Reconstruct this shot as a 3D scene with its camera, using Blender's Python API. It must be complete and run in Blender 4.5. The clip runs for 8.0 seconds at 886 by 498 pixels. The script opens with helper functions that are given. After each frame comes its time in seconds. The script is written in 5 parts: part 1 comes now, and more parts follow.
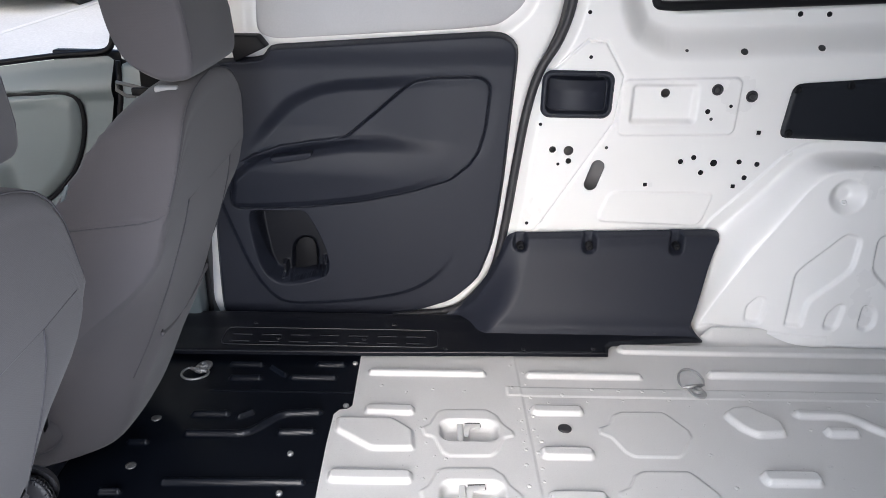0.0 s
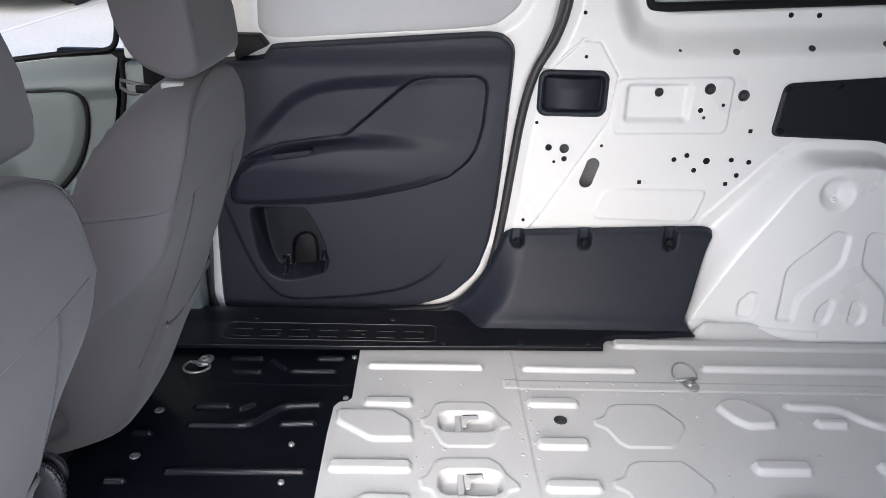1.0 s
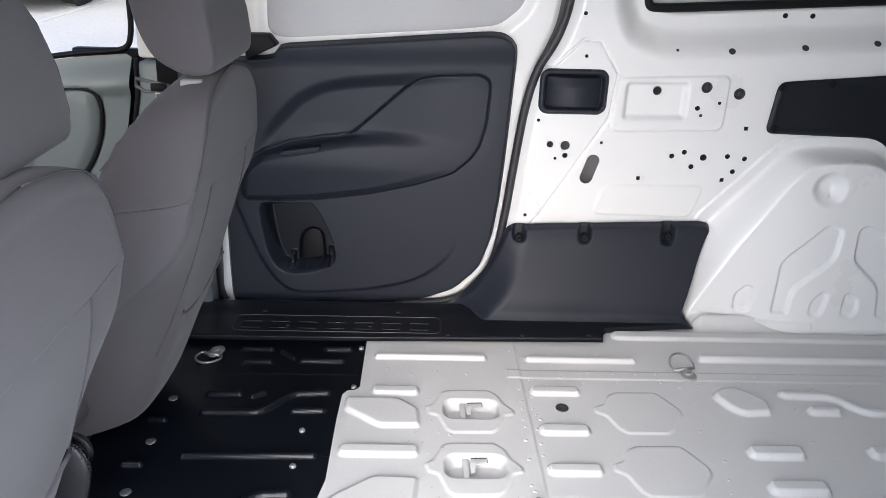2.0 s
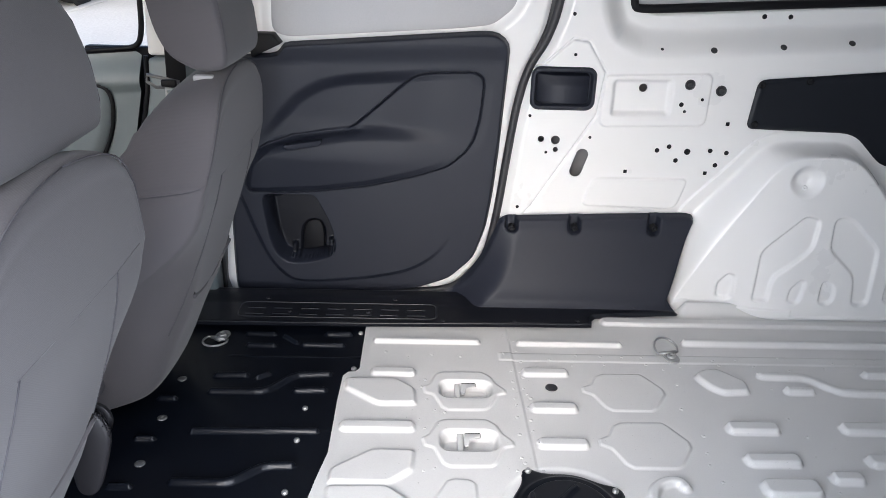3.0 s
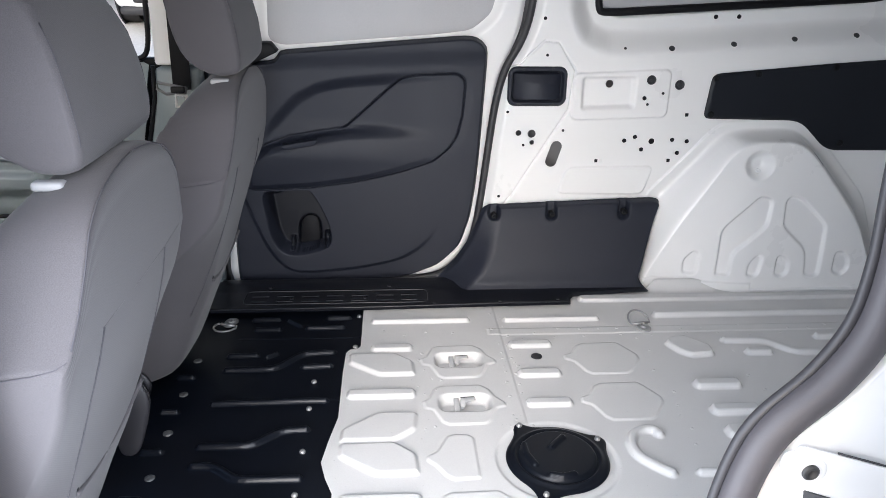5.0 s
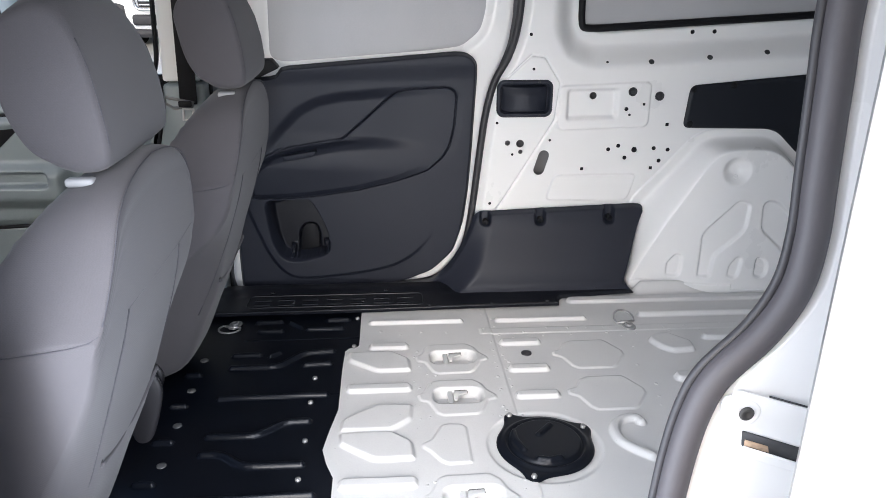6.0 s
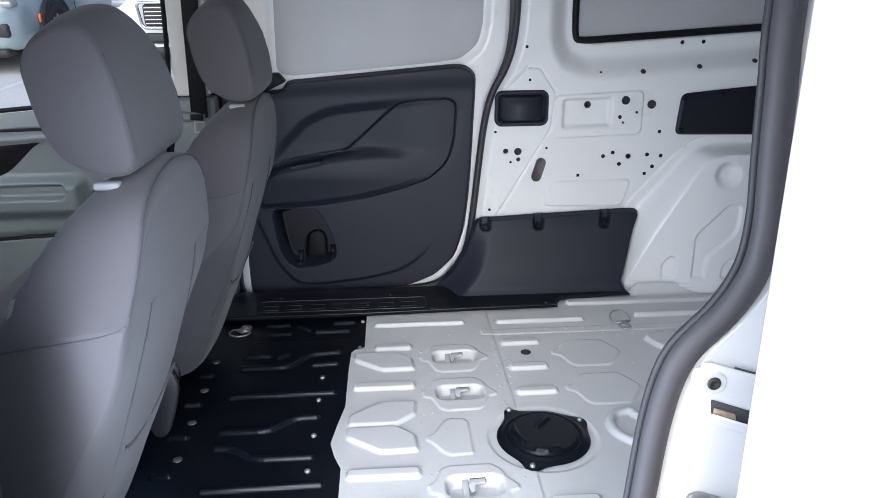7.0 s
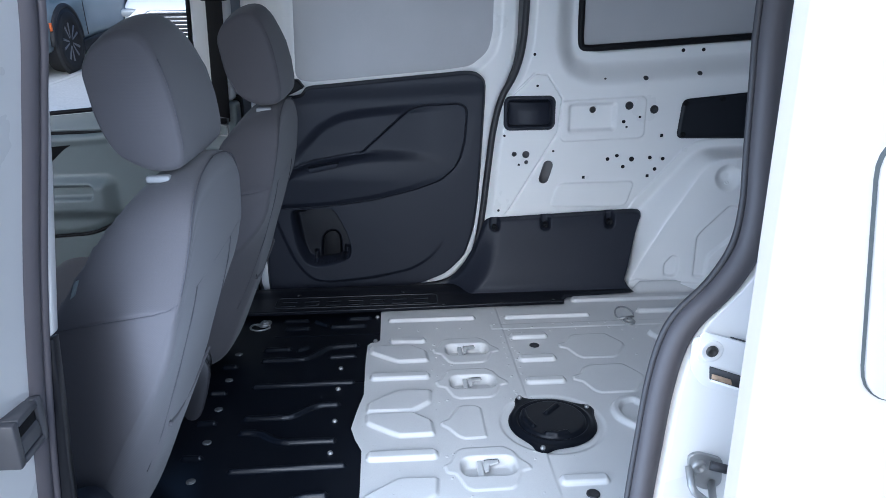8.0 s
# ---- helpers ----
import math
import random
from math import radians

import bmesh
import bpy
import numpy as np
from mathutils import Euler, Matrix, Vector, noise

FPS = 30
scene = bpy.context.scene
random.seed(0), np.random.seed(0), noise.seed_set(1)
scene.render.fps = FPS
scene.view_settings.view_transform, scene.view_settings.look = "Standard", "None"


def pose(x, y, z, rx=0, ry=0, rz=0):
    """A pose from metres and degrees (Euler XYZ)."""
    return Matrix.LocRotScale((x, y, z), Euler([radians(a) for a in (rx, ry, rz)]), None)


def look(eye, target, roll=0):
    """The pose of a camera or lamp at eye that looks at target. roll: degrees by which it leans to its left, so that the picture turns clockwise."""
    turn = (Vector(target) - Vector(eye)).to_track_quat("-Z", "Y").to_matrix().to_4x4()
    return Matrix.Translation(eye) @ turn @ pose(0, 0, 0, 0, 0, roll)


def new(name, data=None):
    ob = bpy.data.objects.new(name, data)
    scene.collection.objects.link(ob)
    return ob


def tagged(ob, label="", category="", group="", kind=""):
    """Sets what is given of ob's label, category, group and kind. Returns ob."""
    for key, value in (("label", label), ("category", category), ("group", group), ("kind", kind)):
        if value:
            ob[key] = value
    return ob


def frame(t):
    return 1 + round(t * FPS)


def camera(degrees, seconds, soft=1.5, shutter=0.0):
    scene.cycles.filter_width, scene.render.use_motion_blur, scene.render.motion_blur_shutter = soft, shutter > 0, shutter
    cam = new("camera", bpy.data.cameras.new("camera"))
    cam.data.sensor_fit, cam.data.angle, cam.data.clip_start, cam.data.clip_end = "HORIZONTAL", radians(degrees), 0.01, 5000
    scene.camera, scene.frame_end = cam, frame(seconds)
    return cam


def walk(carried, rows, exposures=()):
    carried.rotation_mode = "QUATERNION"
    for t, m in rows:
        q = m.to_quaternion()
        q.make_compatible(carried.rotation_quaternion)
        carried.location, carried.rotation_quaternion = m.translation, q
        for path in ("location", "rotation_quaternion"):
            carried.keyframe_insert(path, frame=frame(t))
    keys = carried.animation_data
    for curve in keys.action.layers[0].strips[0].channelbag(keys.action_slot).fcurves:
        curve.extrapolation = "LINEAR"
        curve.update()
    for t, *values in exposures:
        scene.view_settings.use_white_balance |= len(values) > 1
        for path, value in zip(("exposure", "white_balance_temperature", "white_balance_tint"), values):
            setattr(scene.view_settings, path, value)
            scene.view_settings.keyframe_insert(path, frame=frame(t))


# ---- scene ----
cam = camera(62.0, 8.0, soft=0.7)
PATH = [
    (0, (0.168, 0.108, 0.958), (0.192, 1.937, 0.15), 1.4),
    (0.5, (0.166, 0.09, 0.953), (0.192, 1.923, 0.154), 1.4),
    (1, (0.162, 0.074, 0.957), (0.198, 1.905, 0.154), 1.6),
    (1.5, (0.147, 0.055, 0.958), (0.185, 1.887, 0.156), 1.6),
    (3, (0.147, -0.071, 0.971), (0.197, 1.761, 0.171), 1.8),
    (3.5, (0.16, -0.11, 0.972), (0.223, 1.718, 0.164), 1.7),
    (4, (0.132, -0.147, 0.971), (0.212, 1.682, 0.165), 1.4),
    (4.5, (0.103, -0.193, 0.978), (0.207, 1.639, 0.182), 1.1),
    (6, (0.108, -0.362, 0.983), (0.231, 1.496, 0.253), 0.2),
    (6.5, (0.121, -0.406, 0.985), (0.236, 1.459, 0.272), -0.2),
    (7, (0.113, -0.448, 0.988), (0.223, 1.423, 0.292), -0.6),
    (7.5, (0.1, -0.5, 0.993), (0.206, 1.378, 0.312), -0.8),
    (8, (0.076, -0.549, 0.992), (0.182, 1.331, 0.318), -0.6),
]
EXPOSURES = [(0.0, 1.66, 5820, 12), (1.5, 1.66, 5820, 12), (3.5, 1.62, 5800, 11), (4.5, 1.58, 5820, 11), (6.5, 1.30, 5760, 11), (7.0, 1.16, 5420, 10), (7.5, 0.99, 5080, 9), (8.0, 0.82, 4900, 8)]
walk(cam, [(t, look(eye, target, roll)) for t, eye, target, roll in PATH], EXPOSURES)

# ---- world and light ----
world = bpy.data.worlds.new("sky")
scene.world = world
world.use_nodes = True
wn = world.node_tree
sky = wn.nodes.new("ShaderNodeTexSky")
sky.sky_type = 'NISHITA'
sky.sun_disc = False
sky.sun_elevation = radians(29)
sky.sun_rotation = radians(191)
sky.air_density, sky.dust_density, sky.ozone_density = 1.0, 4.0, 1.0
wn.links.new(sky.outputs[0], wn.nodes["Background"].inputs[0])
wn.nodes["Background"].inputs[1].default_value = 0.09

sun_data = bpy.data.lights.new("sun", 'SUN')
sun_data.energy = 0.62
sun_data.angle = radians(70)
sun_data.color = (1.0, 0.985, 0.96)
sun = new("sun", sun_data)
sun.matrix_world = look((-1.6, -8.0, 4.5), (0, 0, 0))


# daylight falling in through the whole open side door
door_data = bpy.data.lights.new("door_daylight", 'AREA')
door_data.shape = 'RECTANGLE'
door_data.size, door_data.size_y = 0.68, 0.86
door_data.energy = 3.8
door_data.color = (0.975, 0.99, 1.0)
door_light = new("door_daylight", door_data)
door_light.matrix_world = look((-0.01, 0.290, 0.46), (0.62, 1.82, 0.50))


# ---- materials ----
def material(name, base, rough=0.5, metal=0.0, vary=0.06, scale=6.0, bump=0.0, bump_scale=300.0, coat=0.0, fine=0.0, specular=0.5):
    """A surface with large soft stains, fine grain in colour and gloss, and fine relief. Sizes in waves per metre."""
    m = bpy.data.materials.new(name)
    m.use_nodes = True
    nt = m.node_tree
    b = nt.nodes["Principled BSDF"]
    b.inputs["Metallic"].default_value = metal
    b.inputs["Specular IOR Level"].default_value = specular
    b.inputs["Coat Weight"].default_value = coat
    b.inputs["Coat Roughness"].default_value = 0.08
    tc = nt.nodes.new("ShaderNodeTexCoord")
    geo = nt.nodes.new("ShaderNodeNewGeometry")
    big = nt.nodes.new("ShaderNodeTexNoise")
    big.inputs["Scale"].default_value = scale
    big.inputs["Detail"].default_value = 5
    nt.links.new(geo.outputs["Position"], big.inputs["Vector"])
    ramp = nt.nodes.new("ShaderNodeMapRange")
    ramp.inputs[1].default_value, ramp.inputs[2].default_value = 0.15, 0.85
    ramp.inputs[3].default_value, ramp.inputs[4].default_value = 1 - vary, 1 + vary
    nt.links.new(big.outputs["Fac"], ramp.inputs[0])
    small = nt.nodes.new("ShaderNodeTexNoise")
    small.inputs["Scale"].default_value = bump_scale
    small.inputs["Detail"].default_value = 3
    nt.links.new(geo.outputs["Position"], small.inputs["Vector"])
    grain = nt.nodes.new("ShaderNodeMapRange")
    grain.inputs[1].default_value, grain.inputs[2].default_value = 0.25, 0.75
    grain.inputs[3].default_value, grain.inputs[4].default_value = 1 - fine, 1 + fine
    nt.links.new(small.outputs["Fac"], grain.inputs[0])
    mul = nt.nodes.new("ShaderNodeMath")
    mul.operation = 'MULTIPLY'
    nt.links.new(ramp.outputs[0], mul.inputs[0])
    nt.links.new(grain.outputs[0], mul.inputs[1])
    col = nt.nodes.new("ShaderNodeVectorMath")
    col.operation = 'SCALE'
    col.inputs[0].default_value = base
    nt.links.new(mul.outputs[0], col.inputs["Scale"])
    nt.links.new(col.outputs[0], b.inputs["Base Color"])
    rr = nt.nodes.new("ShaderNodeMapRange")
    rr.inputs[1].default_value, rr.inputs[2].default_value = 0.0, 1.0
    rr.inputs[3].default_value, rr.inputs[4].default_value = rough * 0.92, min(1, rough * 1.08)
    nt.links.new(big.outputs["Fac"], rr.inputs[0])
    nt.links.new(rr.outputs[0], b.inputs["Roughness"])
    if bump:
        bp = nt.nodes.new("ShaderNodeBump")
        bp.inputs["Strength"].default_value = bump
        bp.inputs["Distance"].default_value = 0.001
        nt.links.new(small.outputs["Fac"], bp.inputs["Height"])
        nt.links.new(bp.outputs[0], b.inputs["Normal"])
    return m


def specked(m, amount, scale, cut):
    """Fine dark specks of dirt over a painted surface."""
    nt = m.node_tree
    b = nt.nodes["Principled BSDF"]
    link = b.inputs["Base Color"].links[0]
    source = link.from_socket
    geo = nt.nodes.new("ShaderNodeNewGeometry")
    n = nt.nodes.new("ShaderNodeTexNoise")
    n.inputs["Scale"].default_value = scale
    n.inputs["Detail"].default_value = 2
    nt.links.new(geo.outputs["Position"], n.inputs["Vector"])
    r = nt.nodes.new("ShaderNodeMapRange")
    r.inputs[1].default_value, r.inputs[2].default_value = cut, cut + 0.05
    r.inputs[3].default_value, r.inputs[4].default_value = 1.0, 1 - amount
    nt.links.new(n.outputs["Fac"], r.inputs[0])
    s = nt.nodes.new("ShaderNodeVectorMath")
    s.operation = 'SCALE'
    nt.links.new(source, s.inputs[0])
    nt.links.new(r.outputs[0], s.inputs["Scale"])
    nt.links.new(s.outputs[0], b.inputs["Base Color"])
    return m


def cloth(name, base):
    """Woven seat cloth: fine crossed threads with soft mottling."""
    m = material(name, base, 0.9, 0, 0.07, 9, 0.0, 900, 0, 0.15, 0.25)
    nt = m.node_tree
    b = nt.nodes["Principled BSDF"]
    b.inputs["Sheen Weight"].default_value = 0.12
    b.inputs["Sheen Roughness"].default_value = 0.5
    geo = nt.nodes.new("ShaderNodeNewGeometry")
    waves = []
    for axis in ("Z", "DIAGONAL"):
        w = nt.nodes.new("ShaderNodeTexWave")
        w.bands_direction = axis
        w.inputs["Scale"].default_value = 160
        w.inputs["Distortion"].default_value = 1.5
        nt.links.new(geo.outputs["Position"], w.inputs["Vector"])
        waves.append(w)
    add = nt.nodes.new("ShaderNodeMath")
    nt.links.new(waves[0].outputs["Fac"], add.inputs[0])
    nt.links.new(waves[1].outputs["Fac"], add.inputs[1])
    bp = nt.nodes.new("ShaderNodeBump")
    bp.inputs["Strength"].default_value = 0.10
    bp.inputs["Distance"].default_value = 0.0005
    nt.links.new(add.outputs[0], bp.inputs["Height"])
    nt.links.new(bp.outputs[0], b.inputs["Normal"])
    return m


WHITE = material("white_paint", (0.80, 0.795, 0.785), 0.28, 0, 0.02, 5, 0.03, 500, 0.3)
FLOOR_PAINT = material("pale_grey_floor_paint", (0.60, 0.595, 0.585), 0.50, 0, 0.05, 4, 0.06, 350, 0.0, 0.03, 0.35)
specked(FLOOR_PAINT, 0.25, 170, 0.72)
BLACK_FLOOR = material("black_floor_paint", (0.0036, 0.0047, 0.0080), 0.30, 0, 0.25, 8, 0.06, 350, 0.0, 0.1, 0.27)
BLACK_PLASTIC = material("black_plastic", (0.0165, 0.0187, 0.0280), 0.48, 0, 0.05, 6, 0.35, 1100, 0, 0.08, 0.3)
SILL_PLASTIC = material("sill_plastic", (0.0085, 0.0092, 0.0130), 0.30, 0, 0.1, 6, 0.2, 1000, 0, 0.1, 0.35)
DEEP_BLACK = material("recess_black", (0.006, 0.006, 0.0075), 0.55, 0, 0.1, 8, 0.1, 600, 0, 0.0, 0.2)
SEAL_GREY = material("grey_seal_rubber", (0.060, 0.055, 0.060), 0.55, 0, 0.08, 10, 0.1, 600)
# lighter copy of the seal rubber; strong light is put into its colour
SEAL_LIT = material("brightly_lit_rubber", (0.115, 0.107, 0.120), 0.55, 0, 0.08, 10, 0.1, 600)
SHIELD_GREY = material("dark_grey_seat_plastic", (0.022, 0.021, 0.024), 0.45, 0, 0.06, 8, 0.2, 900)
RUBBER = material("black_rubber", (0.026, 0.025, 0.028), 0.5, 0, 0.1, 10, 0.1, 600)
GREY_TRIM = material("grey_trim_plastic", (0.145, 0.172, 0.182), 0.42, 0, 0.04, 6, 0.3, 900, 0, 0.04)
INSERT = material("grey_coated_sheet", (0.42, 0.42, 0.43), 0.45, 0, 0.12, 3.5, 0.05, 300, 0, 0.03)
STEEL = material("zinc_steel", (0.34, 0.34, 0.335), 0.36, 0.6, 0.15, 30, 0.1, 800)
STEEL_DARK = material("dark_phosphate_steel", (0.06, 0.058, 0.056), 0.5, 0.6, 0.15, 60)
DULL_ZINC = material("dull_zinc", (0.13, 0.13, 0.13), 0.5, 0.4, 0.15, 60)
SEAT_CLOTH = cloth("grey_seat_cloth", (0.0670, 0.0630, 0.0675))
THREAD = material("seam_thread", (0.045, 0.043, 0.050), 0.9, 0, 0.1, 50, 0.3, 2000)
CONCRETE = material("concrete_yard", (0.56, 0.555, 0.53), 0.85, 0, 0.10, 0.7, 0.4, 40, 0, 0.1)
LINE_PAINT = material("yard_line_paint", (0.64, 0.63, 0.60), 0.7, 0, 0.1, 3, 0.1, 60)
HOLE_GREY = material("shaded_cavity", (0.03, 0.03, 0.032), 0.6, 0, 0.3, 90)
PRIMER = material("grey_primer_metal", (0.20, 0.20, 0.205), 0.6, 0, 0.12, 20)
GUIDE_GREY = material("headrest_guide_plastic", (0.26, 0.26, 0.265), 0.5, 0, 0.05, 20)
GLASS_DARK = material("dark_car_glass", (0.02, 0.025, 0.03), 0.05, 0, 0.1, 1)


def put(name, mesh, mat, parent=None, label=""):
    ob = new(name, mesh)
    if mat is not None and not mesh.materials:
        mesh.materials.append(mat)
    if parent is not None:
        ob.parent = parent
    if label:
        ob["label"] = label
    return ob


def part(name, bm, mat, parent=None, label="", smooth=True):
    me = bpy.data.meshes.new(name)
    bm.to_mesh(me)
    bm.free()
    if smooth:
        me.shade_smooth()
    return put(name, me, mat, parent, label)


def thing(name, label, category, at=(0, 0, 0), kind="", group=""):
    ob = new(name)
    ob.location = at
    return tagged(ob, label, category, group, kind)


# ---- shape arithmetic on grids ----
def ss(a, b, x):
    t = np.clip((x - a) / (b - a), 0, 1)
    return t * t * (3 - 2 * t)


def sd_poly(U, V, pts):
    d = np.full(U.shape, 1e9)
    s = np.ones(U.shape)
    n = len(pts)
    for i in range(n):
        ax, ay = pts[i]
        bx, by = pts[i - 1]
        ex, ey = bx - ax, by - ay
        wx, wy = U - ax, V - ay
        t = np.clip((wx * ex + wy * ey) / (ex * ex + ey * ey + 1e-12), 0, 1)
        d = np.minimum(d, (wx - ex * t) ** 2 + (wy - ey * t) ** 2)
        c1, c2, c3 = V >= ay, V < by, ex * wy > ey * wx
        s = np.where((c1 & c2 & c3) | (~c1 & ~c2 & ~c3), -s, s)
    return s * np.sqrt(d)


def sd_line(U, V, pts):
    d = np.full(U.shape, 1e9)
    for (ax, ay), (bx, by) in zip(pts[:-1], pts[1:]):
        ex, ey = bx - ax, by - ay
        t = np.clip(((U - ax) * ex + (V - ay) * ey) / (ex * ex + ey * ey + 1e-12), 0, 1)
        d = np.minimum(d, np.hypot(U - ax - ex * t, V - ay - ey * t))
    return d


def sd_box(U, V, x0, x1, y0, y1, r):
    qx = np.abs(U - (x0 + x1) / 2) - (x1 - x0) / 2 + r
    qy = np.abs(V - (y0 + y1) / 2) - (y1 - y0) / 2 + r
    return np.hypot(np.maximum(qx, 0), np.maximum(qy, 0)) + np.minimum(np.maximum(qx, qy), 0) - r


def rounded(pts, times=2, closed=True, r=0.022):
    """The outline with its corners rounded off."""
    out = []
    n = len(pts)
    for i in range(n):
        b = np.array(pts[i], float)
        if not closed and i in (0, n - 1):
            out.append(tuple(b))
            continue
        a, c = np.array(pts[i - 1], float), np.array(pts[(i + 1) % n], float)
        la, lc = np.linalg.norm(a - b), np.linalg.norm(c - b)
        p = b + (a - b) / la * min(r, 0.45 * la)
        q = b + (c - b) / lc * min(r, 0.45 * lc)
        for k in range(times + 2):
            t = k / (times + 1)
            out.append(tuple((1 - t) ** 2 * p + 2 * t * (1 - t) * b + t * t * q))
    return out


def sheet(name, u0, u1, v0, v1, step, place, height, keep=None):
    """A pressed sheet: a fine grid over (u, v), trimmed along keep's zero line, raised by height."""
    us = np.linspace(u0, u1, int(round((u1 - u0) / step)) + 1)
    vs = np.linspace(v0, v1, int(round((v1 - v0) / step)) + 1)
    U, V = np.meshgrid(us, vs)
    nu, nv = len(us), len(vs)
    idx = np.arange(nu * nv).reshape(nv, nu)
    quads = np.stack([idx[:-1, :-1], idx[:-1, 1:], idx[1:, 1:], idx[1:, :-1]], -1).reshape(-1, 4)
    if keep is not None:
        S = keep(U, V)
        inside = (S < 0).ravel()
        quads = quads[inside[quads].any(1)]
        e = 1e-4
        for _ in range(2):
            S = keep(U, V)
            gx = (keep(U + e, V) - keep(U - e, V)) / (2 * e)
            gy = (keep(U, V + e) - keep(U, V - e)) / (2 * e)
            g = np.maximum(gx * gx + gy * gy, 0.25)
            out = S > 0
            U = np.where(out, U - S * gx / g, U)
            V = np.where(out, V - S * gy / g, V)
    H = height(U, V)
    X, Y, Z = place(U, V, H)
    P = np.stack([np.broadcast_to(X, U.shape).ravel(), np.broadcast_to(Y, U.shape).ravel(), np.broadcast_to(Z, U.shape).ravel()], -1)
    used = np.unique(quads)
    remap = np.full(nu * nv, -1)
    remap[used] = np.arange(len(used))
    me = bpy.data.meshes.new(name)
    me.from_pydata(P[used].tolist(), [], remap[quads].tolist())
    me.shade_smooth()
    return me


def spline(pts, n=8):
    """A smooth line through the points."""
    P = [Vector(p) for p in pts]
    P = [2 * P[0] - P[1]] + P + [2 * P[-1] - P[-2]]
    out = []
    for i in range(1, len(P) - 2):
        a, b, c, d = P[i - 1:i + 3]
        for k in range(n):
            t = k / n
            out.append(0.5 * ((2 * b) + (c - a) * t + (2 * a - 5 * b + 4 * c - d) * t * t + (3 * b - a - 3 * c + d) * t ** 3))
    return out + [P[-2]]


def tube(pts, r, n=8, closed=False, bm=None, flat=1.0, up=(0, 1, 0)):
    """A round (or flattened) rod along the points."""
    bm = bm or bmesh.new()
    pts = [Vector(p) for p in pts]
    rings = []
    m = len(pts)
    for i, p in enumerate(pts):
        a = pts[(i - 1) % m] if closed or i > 0 else p
        b = pts[(i + 1) % m] if closed or i < m - 1 else p
        d = (b - a).normalized()
        side = d.cross(Vector(up))
        if side.length < 1e-4:
            side = d.orthogonal()
        side.normalize()
        top = side.cross(d)
        rings.append([bm.verts.new(p + r * (math.cos(k * 2 * math.pi / n) * side + flat * math.sin(k * 2 * math.pi / n) * top)) for k in range(n)])
    for i in range(m if closed else m - 1):
        q, w = rings[i], rings[(i + 1) % m]
        for k in range(n):
            bm.faces.new((q[k], q[(k + 1) % n], w[(k + 1) % n], w[k]))
    if not closed:
        bm.faces.new(rings[0][::-1])
        bm.faces.new(rings[-1])
    return bm


def lathe(profile, n=24, bm=None, centre=(0, 0, 0), axis='Z'):
    """A turned shape from (radius, height) pairs."""
    bm = bm or bmesh.new()
    c = Vector(centre)
    rings = []
    for r, h in profile:
        ring = []
        for k in range(n):
            a = 2 * math.pi * k / n
            p = (r * math.cos(a), r * math.sin(a), h)
            if axis == 'Y':
                p = (p[0], -p[2], p[1])
            elif axis == 'X':
                p = (-p[2], p[0], p[1])
            ring.append(bm.verts.new(c + Vector(p)))
        rings.append(ring)
    for q, w in zip(rings[:-1], rings[1:]):
        for k in range(n):
            bm.faces.new((q[k], q[(k + 1) % n], w[(k + 1) % n], w[k]))
    bm.faces.new(rings[-1])
    return bm


def box(x0, x1, y0, y1, z0, z1, bevel=0.004, bm=None, seg=2):
    b2 = bmesh.new()
    bmesh.ops.create_cube(b2, size=1)
    for v in b2.verts:
        v.co = (x0 + (v.co.x + 0.5) * (x1 - x0), y0 + (v.co.y + 0.5) * (y1 - y0), z0 + (v.co.z + 0.5) * (z1 - z0))
    if bevel:
        bmesh.ops.bevel(b2, geom=b2.edges[:], offset=bevel, segments=seg, affect='EDGES', profile=0.5)
    if bm is None:
        return b2
    me = bpy.data.meshes.new("tmp")
    b2.to_mesh(me)
    b2.free()
    bm.from_mesh(me)
    bpy.data.meshes.remove(me)
    return bm


def prism(pts, axis, a, b, bevel=0.0):
    """A plate: an outline pushed from a to b along an axis. The outline is in the other two axes, in their order."""
    bm = bmesh.new()
    def co(p, w):
        return {'X': (w, p[0], p[1]), 'Y': (p[0], w, p[1]), 'Z': (p[0], p[1], w)}[axis]
    f1 = [bm.verts.new(co(p, a)) for p in pts]
    f2 = [bm.verts.new(co(p, b)) for p in pts]
    bm.faces.new(f1)
    bm.faces.new(f2[::-1])
    n = len(pts)
    for i in range(n):
        bm.faces.new((f1[i], f2[i], f2[(i + 1) % n], f1[(i + 1) % n]))
    bmesh.ops.recalc_face_normals(bm, faces=bm.faces[:])
    if bevel:
        bmesh.ops.bevel(bm, geom=bm.edges[:], offset=bevel, segments=2, affect='EDGES', profile=0.5)
    return bm


# ---- ground outside ----
GROUND_Z, SLOPE = -0.58, math.tan(radians(3.7))


def ground_z(y):
    return GROUND_Z + SLOPE * (y - 1.0)


gm = bpy.data.meshes.new("ground")
gm.from_pydata([(x, y, ground_z(max(-40, min(60, y)))) for y in (-400, -40, 60, 400) for x in (-400, 400)], [], [(0, 1, 3, 2), (2, 3, 5, 4), (4, 5, 7, 6)])
ground = tagged(put("ground", gm, CONCRETE), "pale worn concrete parking yard on a gentle slope", "ground", kind="structure")

